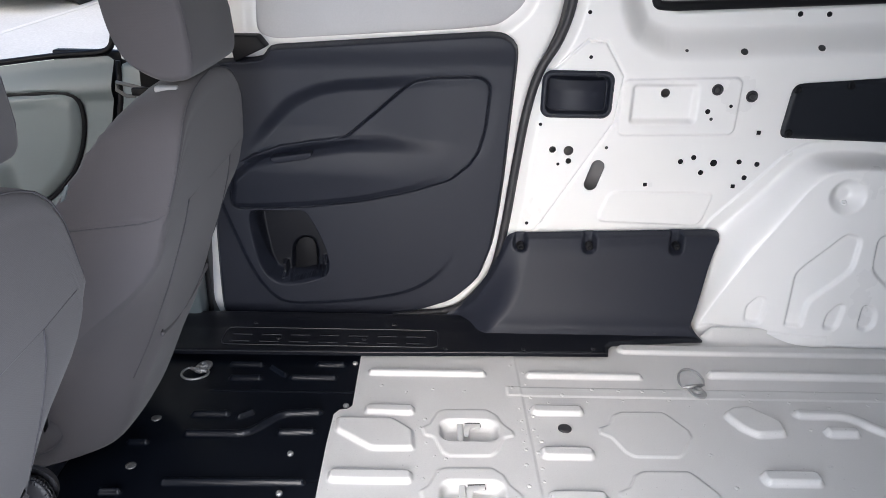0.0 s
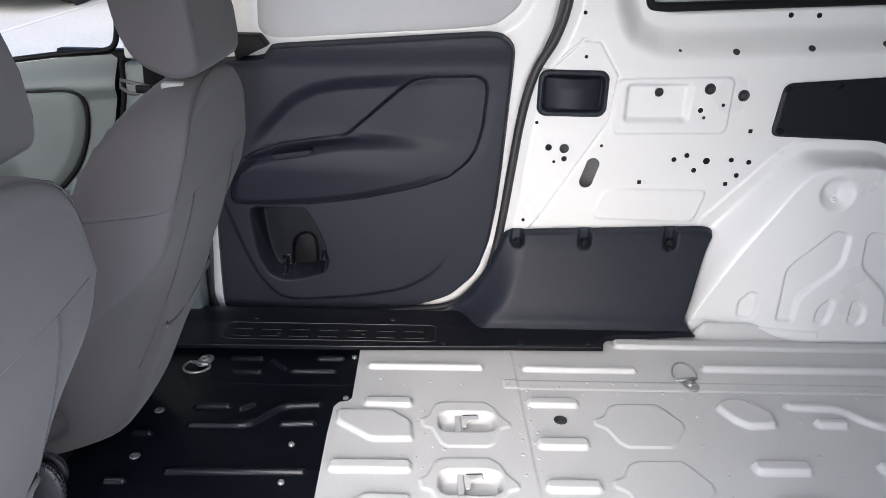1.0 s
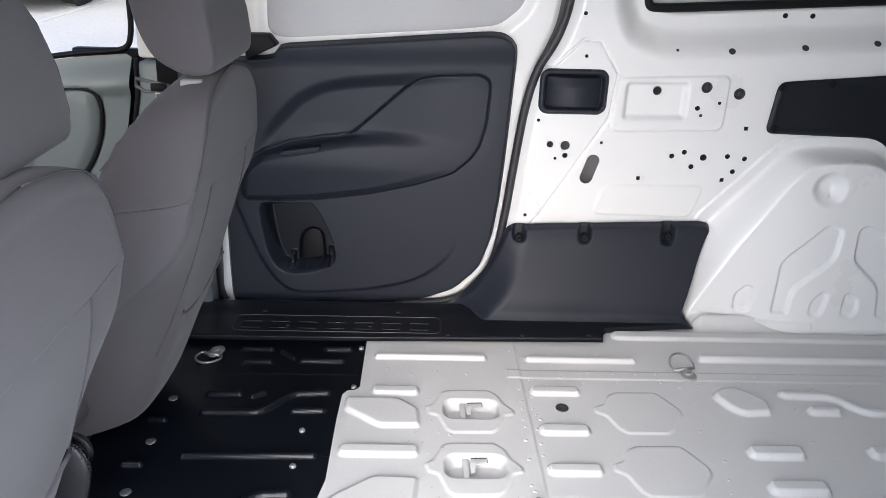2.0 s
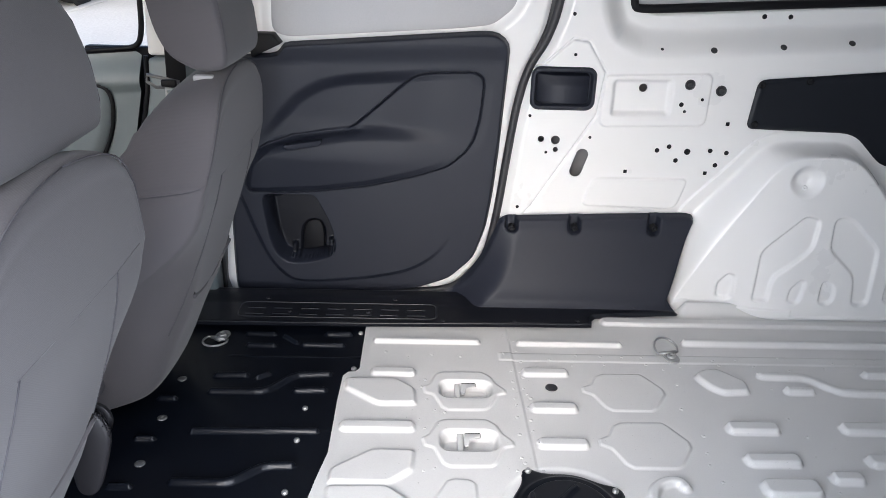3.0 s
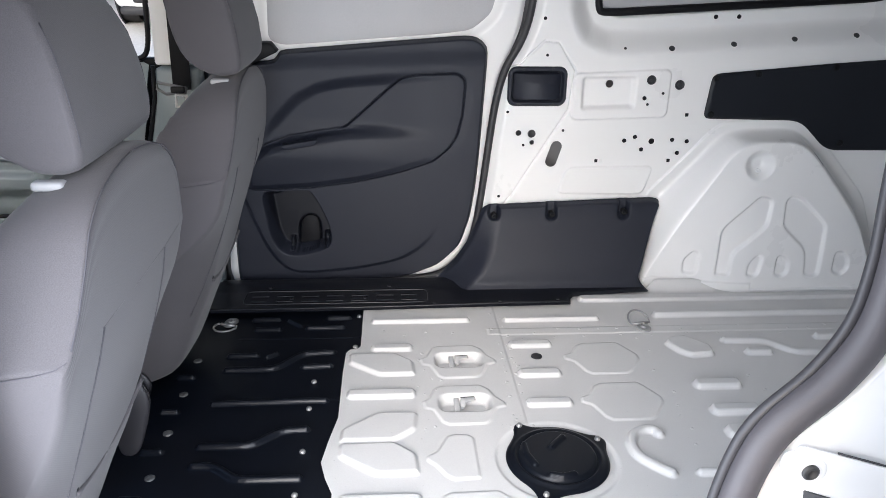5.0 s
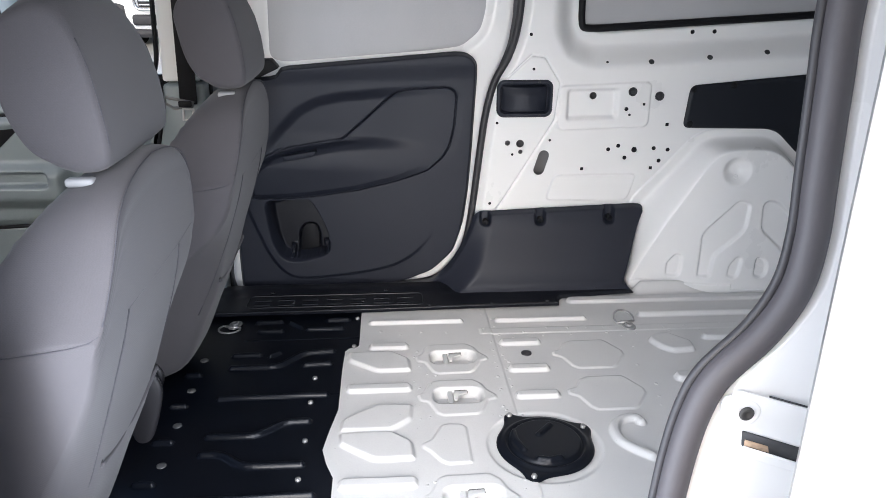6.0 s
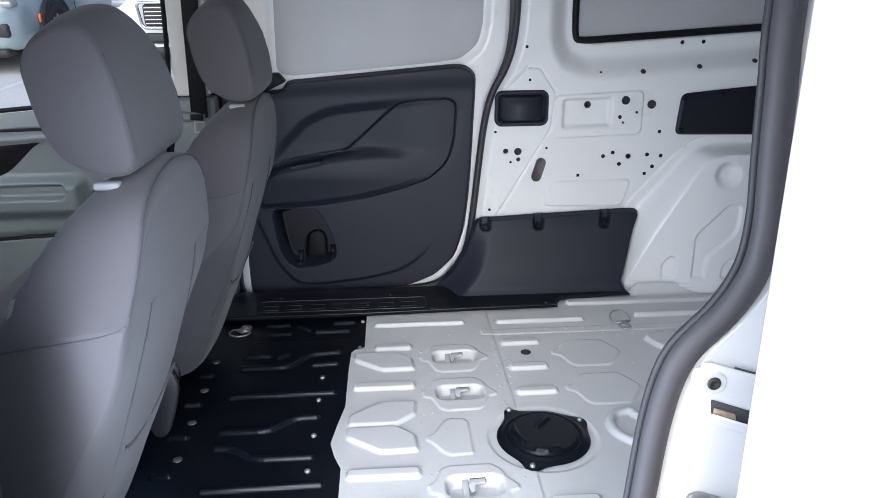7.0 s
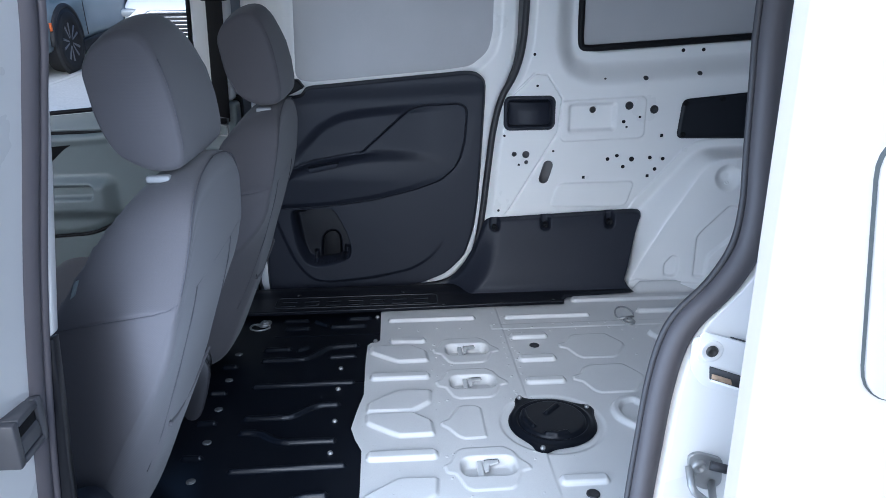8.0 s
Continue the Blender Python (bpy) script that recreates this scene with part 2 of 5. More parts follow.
# ---- load floor ----
FLOOR_EDGE = [(-0.003, 1.70), (-0.002, 1.428), (-0.010, 1.416), (-0.028, 1.412), (-0.038, 1.396), (-0.040, 1.30), (-0.038, 1.12), (-0.052, 1.04), (-0.062, 0.968), (-0.050, 0.92),
              (-0.033, 0.876), (-0.030, 0.70), (-0.030, 0.38), (1.75, 0.38), (1.75, 1.74), (0.70, 1.74), (0.55, 1.70)]
HEX = [(0.148, 1.355), (0.164, 1.366), (0.180, 1.409), (0.195, 1.418), (0.288, 1.420), (0.309, 1.400), (0.319, 1.372), (0.340, 1.346), (0.341, 1.330), (0.319, 1.324), (0.301, 1.278), (0.289, 1.266),
       (0.206, 1.264), (0.191, 1.275), (0.173, 1.323), (0.154, 1.329)]
BAY = [(-0.032, 1.385), (0.088, 1.387), (0.135, 1.345), (0.140, 1.280), (0.050, 1.277), (-0.030, 1.338)]
HEX_R = [(0.518, 1.365), (0.541, 1.376), (0.557, 1.409), (0.577, 1.422), (0.668, 1.424), (0.679, 1.410), (0.708, 1.360), (0.708, 1.338), (0.672, 1.281), (0.660, 1.272), (0.571, 1.272), (0.556, 1.286),
         (0.538, 1.332), (0.516, 1.345)]
HALF = [(0.152, 0.977), (0.173, 0.990), (0.198, 1.042), (0.214, 1.048), (0.245, 1.045), (0.256, 1.033), (0.258, 0.905), (0.205, 0.902), (0.188, 0.915), (0.168, 0.948), (0.152, 0.963)]
KITE = [(0.797, 1.418), (0.819, 1.437), (0.861, 1.443), (0.914, 1.387), (0.909, 1.343), (0.843, 1.336), (0.818, 1.357), (0.797, 1.400)]
RIBS = [  # y, x0, x1, half width
    (1.556, 0.020, 0.295, 0.013), (1.556, 0.385, 0.659, 0.013), (1.567, 0.812, 2.30, 0.013), (1.676, 0.625, 2.30, 0.021),
    (1.412, 0.024, 0.134, 0.018), (1.204, -0.026, 0.137, 0.019), (0.849, -0.022, 0.141, 0.019), (0.640, -0.022, 0.141, 0.019),
    (1.421, 0.382, 0.498, 0.018), (1.281, 0.386, 0.496, 0.019), (1.157, 0.386, 0.497, 0.018), (0.739, 0.391, 0.499, 0.018),
    (1.358, 0.990, 1.064, 0.015), (1.430, 1.212, 1.305, 0.014), (1.214, 0.800, 0.918, 0.020), (1.217, 1.050, 1.210, 0.020),
    (1.111, 0.800, 0.918, 0.020), (1.029, 0.802, 0.920, 0.026), (0.95, 0.798, 0.912, 0.020), (1.111, 1.05, 1.19, 0.020), (1.060, 0.950, 1.020, 0.018)]
LATCH_Y = (1.348, 1.163, 0.799)


def floor_height(U, V):
    H = np.zeros(U.shape)
    def raise_by(sd, h, w):
        return h * (1 - ss(-w, 0.0, sd))
    for y, x0, x1, r in RIBS:
        sd = sd_box(U, V, x0, x1, y - r, y + r, r * 0.75)
        H = np.maximum(H, raise_by(sd, 0.0095 if x0 < 0.7 else 0.0135, 0.008))
    for dy in (0.0, -0.185, -0.549):
        H = np.maximum(H, raise_by(sd_poly(U, V, rounded([(x, y + dy) for x, y in HEX], 1, True, 0.005)), 0.0028, 0.0042))
    flip = [(x, 2 * 1.205 - y) for x, y in BAY]
    for pts in (BAY, flip, [(x, y - 0.36) for x, y in BAY], [(x, y - 0.362) for x, y in flip]):
        H = np.maximum(H, raise_by(sd_poly(U, V, rounded(pts, 2, True, 0.012)), 0.0085, 0.010))
    for dy in (0.0, -0.189):
        H = np.maximum(H, raise_by(sd_poly(U, V, rounded([(x, y + dy) for x, y in HEX_R], 1, True, 0.005)), 0.0030, 0.0042))
    H = np.maximum(H, raise_by(sd_poly(U, V, rounded(HALF, 1, True, 0.006)), 0.0034, 0.0038))
    H = np.maximum(H, raise_by(sd_poly(U, V, rounded(KITE, 2, True, 0.012)), 0.013, 0.009))
    for pts, r in (([(0.965, 1.420), (1.064, 1.417), (1.122, 1.356), (1.240, 1.353)], 0.015), ([(0.655, 1.030), (0.650, 1.046), (0.628, 1.048), (0.600, 1.034), (0.584, 1.000), (0.588, 0.960), (0.612, 0.930), (0.640, 0.905)], 0.014),
                   ([(0.700, 0.905), (0.780, 0.902)], 0.012)):
        H = np.maximum(H, raise_by(sd_line(U, V, rounded(pts, 2, False)) - r, 0.0115, 0.009))
    for y in LATCH_Y:
        sd = sd_box(U, V, 0.187, 0.308, y - 0.034, y + 0.034, 0.024)
        H = np.where(sd < 0.012, H - 0.026 * (1 - ss(-0.009, 0.002, sd)), H)
    # lapped panel joints
    H += 0.0020 * (ss(1.4735, 1.4765, V) - ss(1.5065, 1.5095, V)) * ss(0.335, 0.340, U)
    H += 0.0018 * (1 - ss(0.3655, 0.3685, U + 0.02 * (V - 1.6)))
    # dished seat of the round cover
    H -= 0.004 * (1 - ss(0.118, 0.130, np.hypot(U - 0.420, V - 0.960)))
    # upturned flange along the side wall
    H += 0.035 * ss(1.70, 1.74, V) ** 2 * ss(0.84, 0.88, U)
    # shallow ring joint round the cover
    H -= 0.0012 * (1 - ss(0.0, 0.0025, np.abs(np.hypot(U - 0.420, V - 0.960) - 0.124))) * (1 - ss(0.36, 0.40, U))
    return H


floor = tagged(put("floor", sheet("floor", -0.08, 1.75, 0.38, 1.74, 0.0029, lambda U, V, H: (U, V, H), floor_height, lambda U, V: sd_poly(U, V, FLOOR_EDGE)), FLOOR_PAINT),
               "pale grey painted pressed-steel van load floor with raised ribs", "floor", kind="structure")


# front footwell floor, black
BLACK_RIBS = [
    ([(-0.325, 1.187), (-0.072, 1.192)], 0.007), ([(-0.318, 1.035), (-0.212, 1.033), (-0.158, 1.083), (-0.105, 1.085)], 0.009),
    ([(-0.318, 0.972), (-0.275, 0.972), (-0.225, 0.928), (-0.102, 0.927)], 0.009), ([(-0.325, 1.330), (-0.206, 1.332), (-0.150, 1.400), (-0.072, 1.407)], 0.009),
    ([(-0.330, 1.394), (-0.265, 1.397)], 0.008), ([(-0.138, 1.337), (-0.075, 1.341)], 0.008), ([(-0.315, 0.825), (-0.072, 0.831)], 0.007),
    ([(-0.300, 1.585), (-0.235, 1.587)], 0.007), ([(-0.205, 1.578), (-0.170, 1.546)], 0.004), ([(-0.150, 1.535), (-0.055, 1.537)], 0.007), ([(-0.236, 1.385), (-0.212, 1.402)], 0.004), ([(-0.286, 1.530), (-0.226, 1.531)], 0.008), ([(-0.097, 1.590), (-0.042, 1.592)], 0.009),
    ([(-0.318, 0.68), (-0.212, 0.678), (-0.158, 0.73), (-0.105, 0.732)], 0.009), ([(-0.43, 1.30), (-0.40, 1.30)], 0.006), ([(-0.43, 1.16), (-0.40, 1.16)], 0.006),
    ([(-0.43, 1.02), (-0.395, 1.02)], 0.006), ([(-0.43, 0.88), (-0.395, 0.88)], 0.006)]


def black_height(U, V):
    H = np.full(U.shape, -0.004)
    for pts, r in BLACK_RIBS:
        H = np.maximum(H, -0.004 + 0.010 * (1 - ss(r * 0.35, r + 0.0020, sd_line(U, V, rounded(pts, 2, False)))))
    H += 0.0022 * (1 - ss(0.0005, 0.0035, np.abs(V - 1.484))) * ss(-0.33, -0.31, U)
    H -= 0.0015 * (1 - ss(0.0, 0.0025, np.abs(V - 1.196))) * ss(-0.07, -0.06, U)
    return H


black_floor = tagged(put("floor_front", sheet("floor_front", -0.95, 0.04, 0.38, 1.72, 0.0028, lambda U, V, H: (U, V, H), black_height), BLACK_FLOOR),
                     "glossy black painted front floor with pressed ribs", "floor", kind="structure")

# ---- far side: sliding door ----
SEAL_LINE = [(0.475, 1.20), (0.474, 0.95), (0.464, 0.807), (0.440, 0.720), (0.400, 0.645), (0.375, 0.548), (0.357, 0.407), (0.340, 0.256), (0.321, 0.144), (0.292, 0.074), (0.246, 0.026), (0.185, 0.0), (0.05, -0.012)]
SEAL_PTS = [(p.x, p.y) for p in spline([(x, z, 0) for x, z in SEAL_LINE], 6)]
PANEL = [(-0.385, -0.042), (-0.014, -0.034), (0.137, 0.002), (0.222, 0.036), (0.288, 0.101), (0.319, 0.197), (0.333, 0.30), (0.341, 0.399), (0.349, 0.539), (0.356, 0.662), (0.356, 0.704), (0.326, 0.730), (0.29, 0.733),
         (-0.225, 0.692), (-0.235, 0.665), (-0.375, 0.655), (-0.392, 0.27), (-0.397, 0.075), (-0.397, -0.003)]
ARM = [(-0.345, 0.318), (-0.332, 0.381), (-0.288, 0.424), (-0.255, 0.448), (-0.187, 0.463), (-0.125, 0.471), (-0.058, 0.475), (-0.045, 0.482), (0.009, 0.528), (0.080, 0.591), (0.114, 0.618), (0.157, 0.627),
       (0.268, 0.632), (0.290, 0.619), (0.294, 0.598), (0.287, 0.509), (0.272, 0.450), (0.251, 0.417), (0.206, 0.378), (0.116, 0.347), (-0.013, 0.317), (-0.151, 0.299), (-0.290, 0.292), (-0.336, 0.294)]
POCKET = [(-0.304, 0.290), (-0.299, 0.223), (-0.287, 0.140), (-0.262, 0.094), (-0.224, 0.077), (-0.165, 0.086), (-0.116, 0.103), (-0.103, 0.128), (-0.112, 0.186), (-0.138, 0.247), (-0.162, 0.291)]
TONGUE = [(-0.214, 0.060), (-0.207, 0.168), (-0.191, 0.190), (-0.172, 0.197), (-0.151, 0.192), (-0.139, 0.168), (-0.139, 0.060)]
SCOOP = [(-0.38, 0.36), (-0.319, 0.419), (-0.249, 0.512), (-0.192, 0.571), (-0.129, 0.603), (-0.060, 0.617), (0.062, 0.627), (0.26, 0.645), (0.32, 0.60), (0.30, 0.45), (0.24, 0.36), (-0.10, 0.30), (-0.36, 0.29)]
LOWER = [(-0.43, 0.40), (-0.383, 0.321), (-0.368, 0.292), (-0.339, 0.202), (-0.300, 0.097), (-0.247, 0.027), (-0.178, 0.017), (-0.02, 0.032), (0.098, 0.056), (0.166, 0.096), (0.222, 0.161), (0.30, 0.42), (0.45, 0.5),
         (0.45, 0.8), (-0.5, 0.8)]
GRIP = [(-0.312, 0.411), (-0.277, 0.433), (-0.213, 0.456), (-0.128, 0.469), (-0.050, 0.476), (-0.020, 0.478), (0.050, 0.472), (0.150, 0.458), (0.035, 0.465), (-0.053, 0.463), (-0.129, 0.451), (-0.228, 0.433), (-0.283, 0.417)]


def door_height(U, V):
    arm = sd_poly(U, V, rounded(ARM, 2, True, 0.012))
    scoop = sd_poly(U, V, rounded(SCOOP, 2))
    low = sd_poly(U, V, rounded(LOWER, 2, True, 0.04))
    step = 1 - ss(-0.012, 0.003, low)
    H = 0.013 + 0.010 * (step + (1 - step) * ss(0.08, 0.24, U))
    H += 0.012 * ss(0.640, 0.70, V - 0.03 * U)                       # shoulder under the window
    H -= 0.020 * (1 - ss(-0.034, 0.006, scoop)) * ss(0.38, 0.50, V + 0.05 * U) * (1 - 0.8 * ss(0.02, 0.22, U))
    # arm pad: it stands out below its crest and dies away towards the rear
    crest = np.interp(U, [-0.32, -0.283, -0.228, -0.129, -0.053, 0.035, 0.106, 0.20], [0.395, 0.417, 0.433, 0.451, 0.463, 0.465, 0.460, 0.452])
    d = crest - V
    swell = ss(-0.022, 0.020, d) * (1 - 0.7 * ss(0.0, 0.17, d)) * (1 - ss(-0.04, 0.24, U))
    H = np.where(arm < 0, H + 0.004 * (1 - ss(-0.005, 0, arm)) + 0.025 * (1 - ss(-0.022, 0.0, arm)) * swell, H)
    H -= 0.013 * (1 - ss(0.0002, 0.0026, np.abs(arm))) * (1 - (1 - ss(-0.09, -0.05, U)) * ss(0.36, 0.40, V))                   # gap round the arm pad
    grip = sd_poly(U, V, GRIP)
    H = np.where(grip < 0.002, H - 0.011 * (1 - ss(-0.006, 0.002, grip)) * (1 - ss(-0.12, 0.02, U)), H)
    pocket = sd_poly(U, V, rounded(POCKET, 3, True, 0.03))
    edge_w = 0.005 + 0.022 * np.maximum(1 - ss(-0.27, -0.21, U), 1 - ss(0.09, 0.15, V))
    H = np.where((pocket < 0.002) & (V < 0.288), H - 0.058 * (1 - ss(-edge_w, 0.002, pocket)), H)
    tongue = sd_poly(U, V, rounded(TONGUE, 3, True, 0.02))
    H = np.where((tongue < 0.002) & (pocket < -0.008), H - 0.018 * (1 - ss(-0.006, 0.002, tongue)), H)
    for x, z in ((-0.226, 0.112), (-0.120, 0.126)):
        peg = sd_box(U, V, x - 0.008, x + 0.008, z - 0.022, z + 0.018, 0.005)
        H = np.where((peg < 0) & (pocket < -0.003), H + 0.026 * (1 - ss(-0.004, 0.0, peg)), H)
    edge = sd_poly(U, V, PANEL_OUT)
    return H * (1 - ss(-0.012, 0.0, edge) ** 2)


PANEL_OUT = rounded(PANEL, 1)
door = thing("sliding_door", "closed white sliding door with moulded black plastic inner panel", "door", (-0.02, 1.86, 0))


def under(ob, parent):
    ob.parent = parent
    ob.matrix_parent_inverse = Matrix.Translation(-parent.location)
    return ob


under(put("inner_panel", sheet("inner_panel", -0.46, 0.37, -0.05, 0.75, 0.0019, lambda U, V, H: (U, 1.868 - H, V), door_height, lambda U, V: sd_poly(U, V, PANEL_OUT)), BLACK_PLASTIC, None, "moulded black plastic door panel"), door)


def frame_height(U, V):
    return 0.010 * (1 - ss(-0.010, 0.0, sd_poly(U, V, DOOR_OUT)))


DOOR_OUT = rounded([(-0.400, -0.06), (-0.02, -0.060), (0.11, -0.032), (0.177, -0.012), (0.246, 0.016), (0.310, 0.096), (0.340, 0.195), (0.352, 0.30), (0.372, 0.50), (0.392, 0.62), (0.420, 0.68), (0.448, 0.75), (0.460, 0.83), (0.464, 1.20), (-0.41, 1.20), (-0.402, 0.60), (-0.408, 0.27), (-0.426, 0.01)], 1)
WIN_OUT = rounded([(-0.255, 0.715), (-0.215, 0.702), (0.22, 0.734), (0.31, 0.745), (0.365, 0.79), (0.380, 0.85), (0.385, 1.13), (-0.24, 1.13)], 2)


def frame_keep(U, V):
    return np.maximum(np.maximum(sd_poly(U, V, DOOR_OUT), -sd_poly(U, V, WIN_OUT)), -sd_poly(U, V, PANEL_OUT) - 0.03)


# darker sheet over the pocket floor: the pocket's shade put into its colour
POCKET_SHADE = rounded([(-0.292, 0.286), (-0.286, 0.223), (-0.270, 0.150), (-0.246, 0.112), (-0.218, 0.098), (-0.165, 0.100), (-0.124, 0.112), (-0.112, 0.130), (-0.119, 0.184), (-0.144, 0.244), (-0.166, 0.286)], 3, True, 0.02)
under(put("pocket_shade", sheet("pocket_shade", -0.30, -0.10, 0.09, 0.29, 0.0025, lambda U, V, H: (U, 1.8665 - H, V), door_height, lambda U, V: sd_poly(U, V, POCKET_SHADE)), SILL_PLASTIC, None, "darker sheet standing for the shade in the door pocket"), door)
# black plate paints the deep shade of the bottle recess
under(part("bottle_shade", prism(rounded([(-0.207, 0.088), (-0.201, 0.166), (-0.188, 0.185), (-0.172, 0.191), (-0.154, 0.186), (-0.145, 0.166), (-0.145, 0.098)], 3, True, 0.018), 'Y', 1.9100, 1.9230, 0.003), DEEP_BLACK, None, "black plate standing for the shade in the bottle holder"), door)
under(part("grip_lip", prism(rounded([(-0.231, 0.432), (-0.216, 0.422), (-0.139, 0.435), (-0.127, 0.446), (-0.132, 0.451), (-0.224, 0.436)], 2, True, 0.006), 'Y', 1.808, 1.84, 0.002), BLACK_PLASTIC, None, "black pull handle lip"), door)
under(put("door_shell", sheet("door_shell", -0.44, 0.47, -0.07, 1.20, 0.006, lambda U, V, H: (U, 1.885 - H + 0.012 * (1 - ss(0.0, 0.03, sd_poly(U, V, WIN_OUT))), V), frame_height, frame_keep), WHITE, None, "white painted door metal"), door)
under(put("window_blank", sheet("window_blank", -0.27, 0.40, 0.69, 1.15, 0.01, lambda U, V, H: (U, 1.895 - H, V), lambda U, V: 0.003 * np.sin(U * 5) * np.sin(V * 6)), INSERT, None, "dull grey sheet closing the window"), door)

under(part("door_seal", tube([(x + 0.008, 1.858, z) for x, z in SEAL_PTS], 0.011, 10), RUBBER, None, "black rubber seal"), door)


# ---- far side: rear quarter wall with wheel arch ----
ARCH = [(0.800, -0.06), (0.828, 0.05), (0.872, 0.262), (0.984, 0.384), (1.040, 0.450), (1.075, 0.470), (1.11, 0.474), (1.255, 0.476), (1.292, 0.462), (1.351, 0.414), (1.441, 0.318), (1.512, 0.242), (1.57, 0.10), (1.60, -0.06)]
FACE = [(0.83, -0.06), (0.842, 0.02), (0.900, 0.130), (0.962, 0.235), (1.020, 0.330), (1.070, 0.415), (1.12, 0.448), (1.26, 0.448), (1.32, 0.40), (1.40, 0.30), (1.47, 0.21), (1.53, 0.06), (1.56, -0.06)]


def wall_height(U, V):
    seal = np.interp(V, [p[1] for p in SEAL_PTS[::-1]], [p[0] for p in SEAL_PTS[::-1]])
    H = np.zeros(U.shape)
    # window band set back towards the outside
    band = sd_poly(U, V, rounded([(0.60, 1.4), (0.60, 0.80), (0.63, 0.735), (0.70, 0.705), (0.90, 0.712), (2.5, 0.80), (2.5, 1.4)], 2))
    H -= 0.055 * (1 - ss(-0.045, 0.030, band))
    frame2 = sd_poly(U, V, rounded([(0.655, 1.20), (0.655, 0.86), (0.675, 0.80), (0.72, 0.775), (1.45, 0.820), (1.52, 0.85), (1.53, 1.20)], 2))
    H -= 0.012 * (1 - ss(-0.012, 0.0, frame2))
    # lapped pillar sheet
    lap = sd_poly(U, V, [(0.30, 0.1), (0.437, 0.27), (0.592, 0.53), (0.604, 0.64), (0.555, 0.715), (0.515, 0.72), (0.44, 0.65), (0.30, 0.65)])
    H += 0.0018 * (1 - ss(-0.0030, 0.0004, lap)) - 0.0080 * (1 - ss(0.0008, 0.0036, np.abs(lap - 0.0018)))
    emb = sd_box(U, V, 0.600, 0.885, 0.497 + 0.03 * (U - 0.6), 0.634 + 0.04 * (U - 0.6), 0.02)
    H += 0.006 * (1 - ss(-0.0042, 0.0004, emb))
    dent = sd_box(U, V, 0.626, 0.786, 0.527 + 0.02 * (U - 0.6), 0.624 + 0.02 * (U - 0.6), 0.014)
    H -= 0.018 * (1 - ss(-0.013, 0.002, dent))
    low = sd_poly(U, V, rounded([(0.60, 0.358), (0.865, 0.360), (0.840, 0.27), (0.575, 0.275)], 2))
    H += 0.005 * (1 - ss(-0.0036, 0.0004, low))
    # wheel arch
    arch = sd_poly(U, V, rounded(ARCH, 2, True, 0.03))
    face = sd_poly(U, V, rounded(FACE, 4, True, 0.05))
    f = np.clip(-arch / np.maximum(-arch + np.maximum(face, 0), 1e-5), 0, 1)
    f = np.where(arch > 0, 0, f)
    f = f * (1 - ss(-0.022, 0.022, np.maximum(arch, -0.03))) + 0.0
    soft = ss(0.02, 1.02, f)
    f = 0.2 * f + 0.8 * soft
    H += 0.005 * (1 - ss(0.0225, 0.0245, arch - 0.006 * ss(1.10, 1.3, U))) + f * (0.080 + 0.050 * (1 - ss(0.0, 0.45, V))) * (0.62 + 0.38 * ss(0.86, 1.16, U))
    stamp = np.full(U.shape, 1.0)
    for pts in ([(1.049, 0.046), (1.055, 0.187), (1.073, 0.212), (1.156, 0.292), (1.173, 0.296), (1.199, 0.289), (1.207, 0.273), (1.198, 0.209), (1.184, 0.188), (1.107, 0.122), (1.100, 0.103), (1.096, 0.046)],
                [(1.321, 0.047), (1.314, 0.119), (1.304, 0.138), (1.245, 0.192), (1.237, 0.210), (1.239, 0.281), (1.255, 0.295), (1.284, 0.293), (1.304, 0.281), (1.368, 0.218), (1.378, 0.200), (1.372, 0.051), (1.350, 0.040)],
                [(0.956, 0.045), (0.955, 0.091), (0.983, 0.125), (1.003, 0.121), (1.009, 0.106), (1.004, 0.049), (0.984, 0.040)], [(1.140, 0.050), (1.144, 0.092), (1.172, 0.122), (1.189, 0.117), (1.193, 0.104), (1.184, 0.054), (1.167, 0.041)],
                [(1.226, 0.051), (1.229, 0.108), (1.238, 0.119), (1.260, 0.115), (1.276, 0.097), (1.276, 0.059), (1.255, 0.041)], [(1.405, 0.059), (1.407, 0.113), (1.415, 0.129), (1.441, 0.128), (1.460, 0.105), (1.462, 0.067), (1.435, 0.045)]):
        stamp = np.minimum(stamp, sd_poly(U, V, rounded(pts, 3, True, 0.014)))
    H -= 0.010 * (1 - ss(-0.010, 0.0, stamp))
    bowl = np.hypot(U - 1.150, V - 0.385)
    H -= 0.030 * (1 - ss(0.012, 0.046, bowl)) ** 0.8
    # turned-out foot flange at the floor
    foot = np.interp(U, [0.82, 0.85, 0.87, 0.92, 0.936, 0.953, 1.159, 1.160, 1.6], [0.044, 0.028, 0.034, 0.028, 0.020, 0.027, 0.028, 0.010, 0.010])
    H += 0.004 * (1 - ss(-0.0012, 0.0012, V - foot)) * ss(0.82, 0.83, U)
    # joggle to the door opening
    H -= 0.020 * (1 - ss(0.012, 0.045, U - seal))
    return H


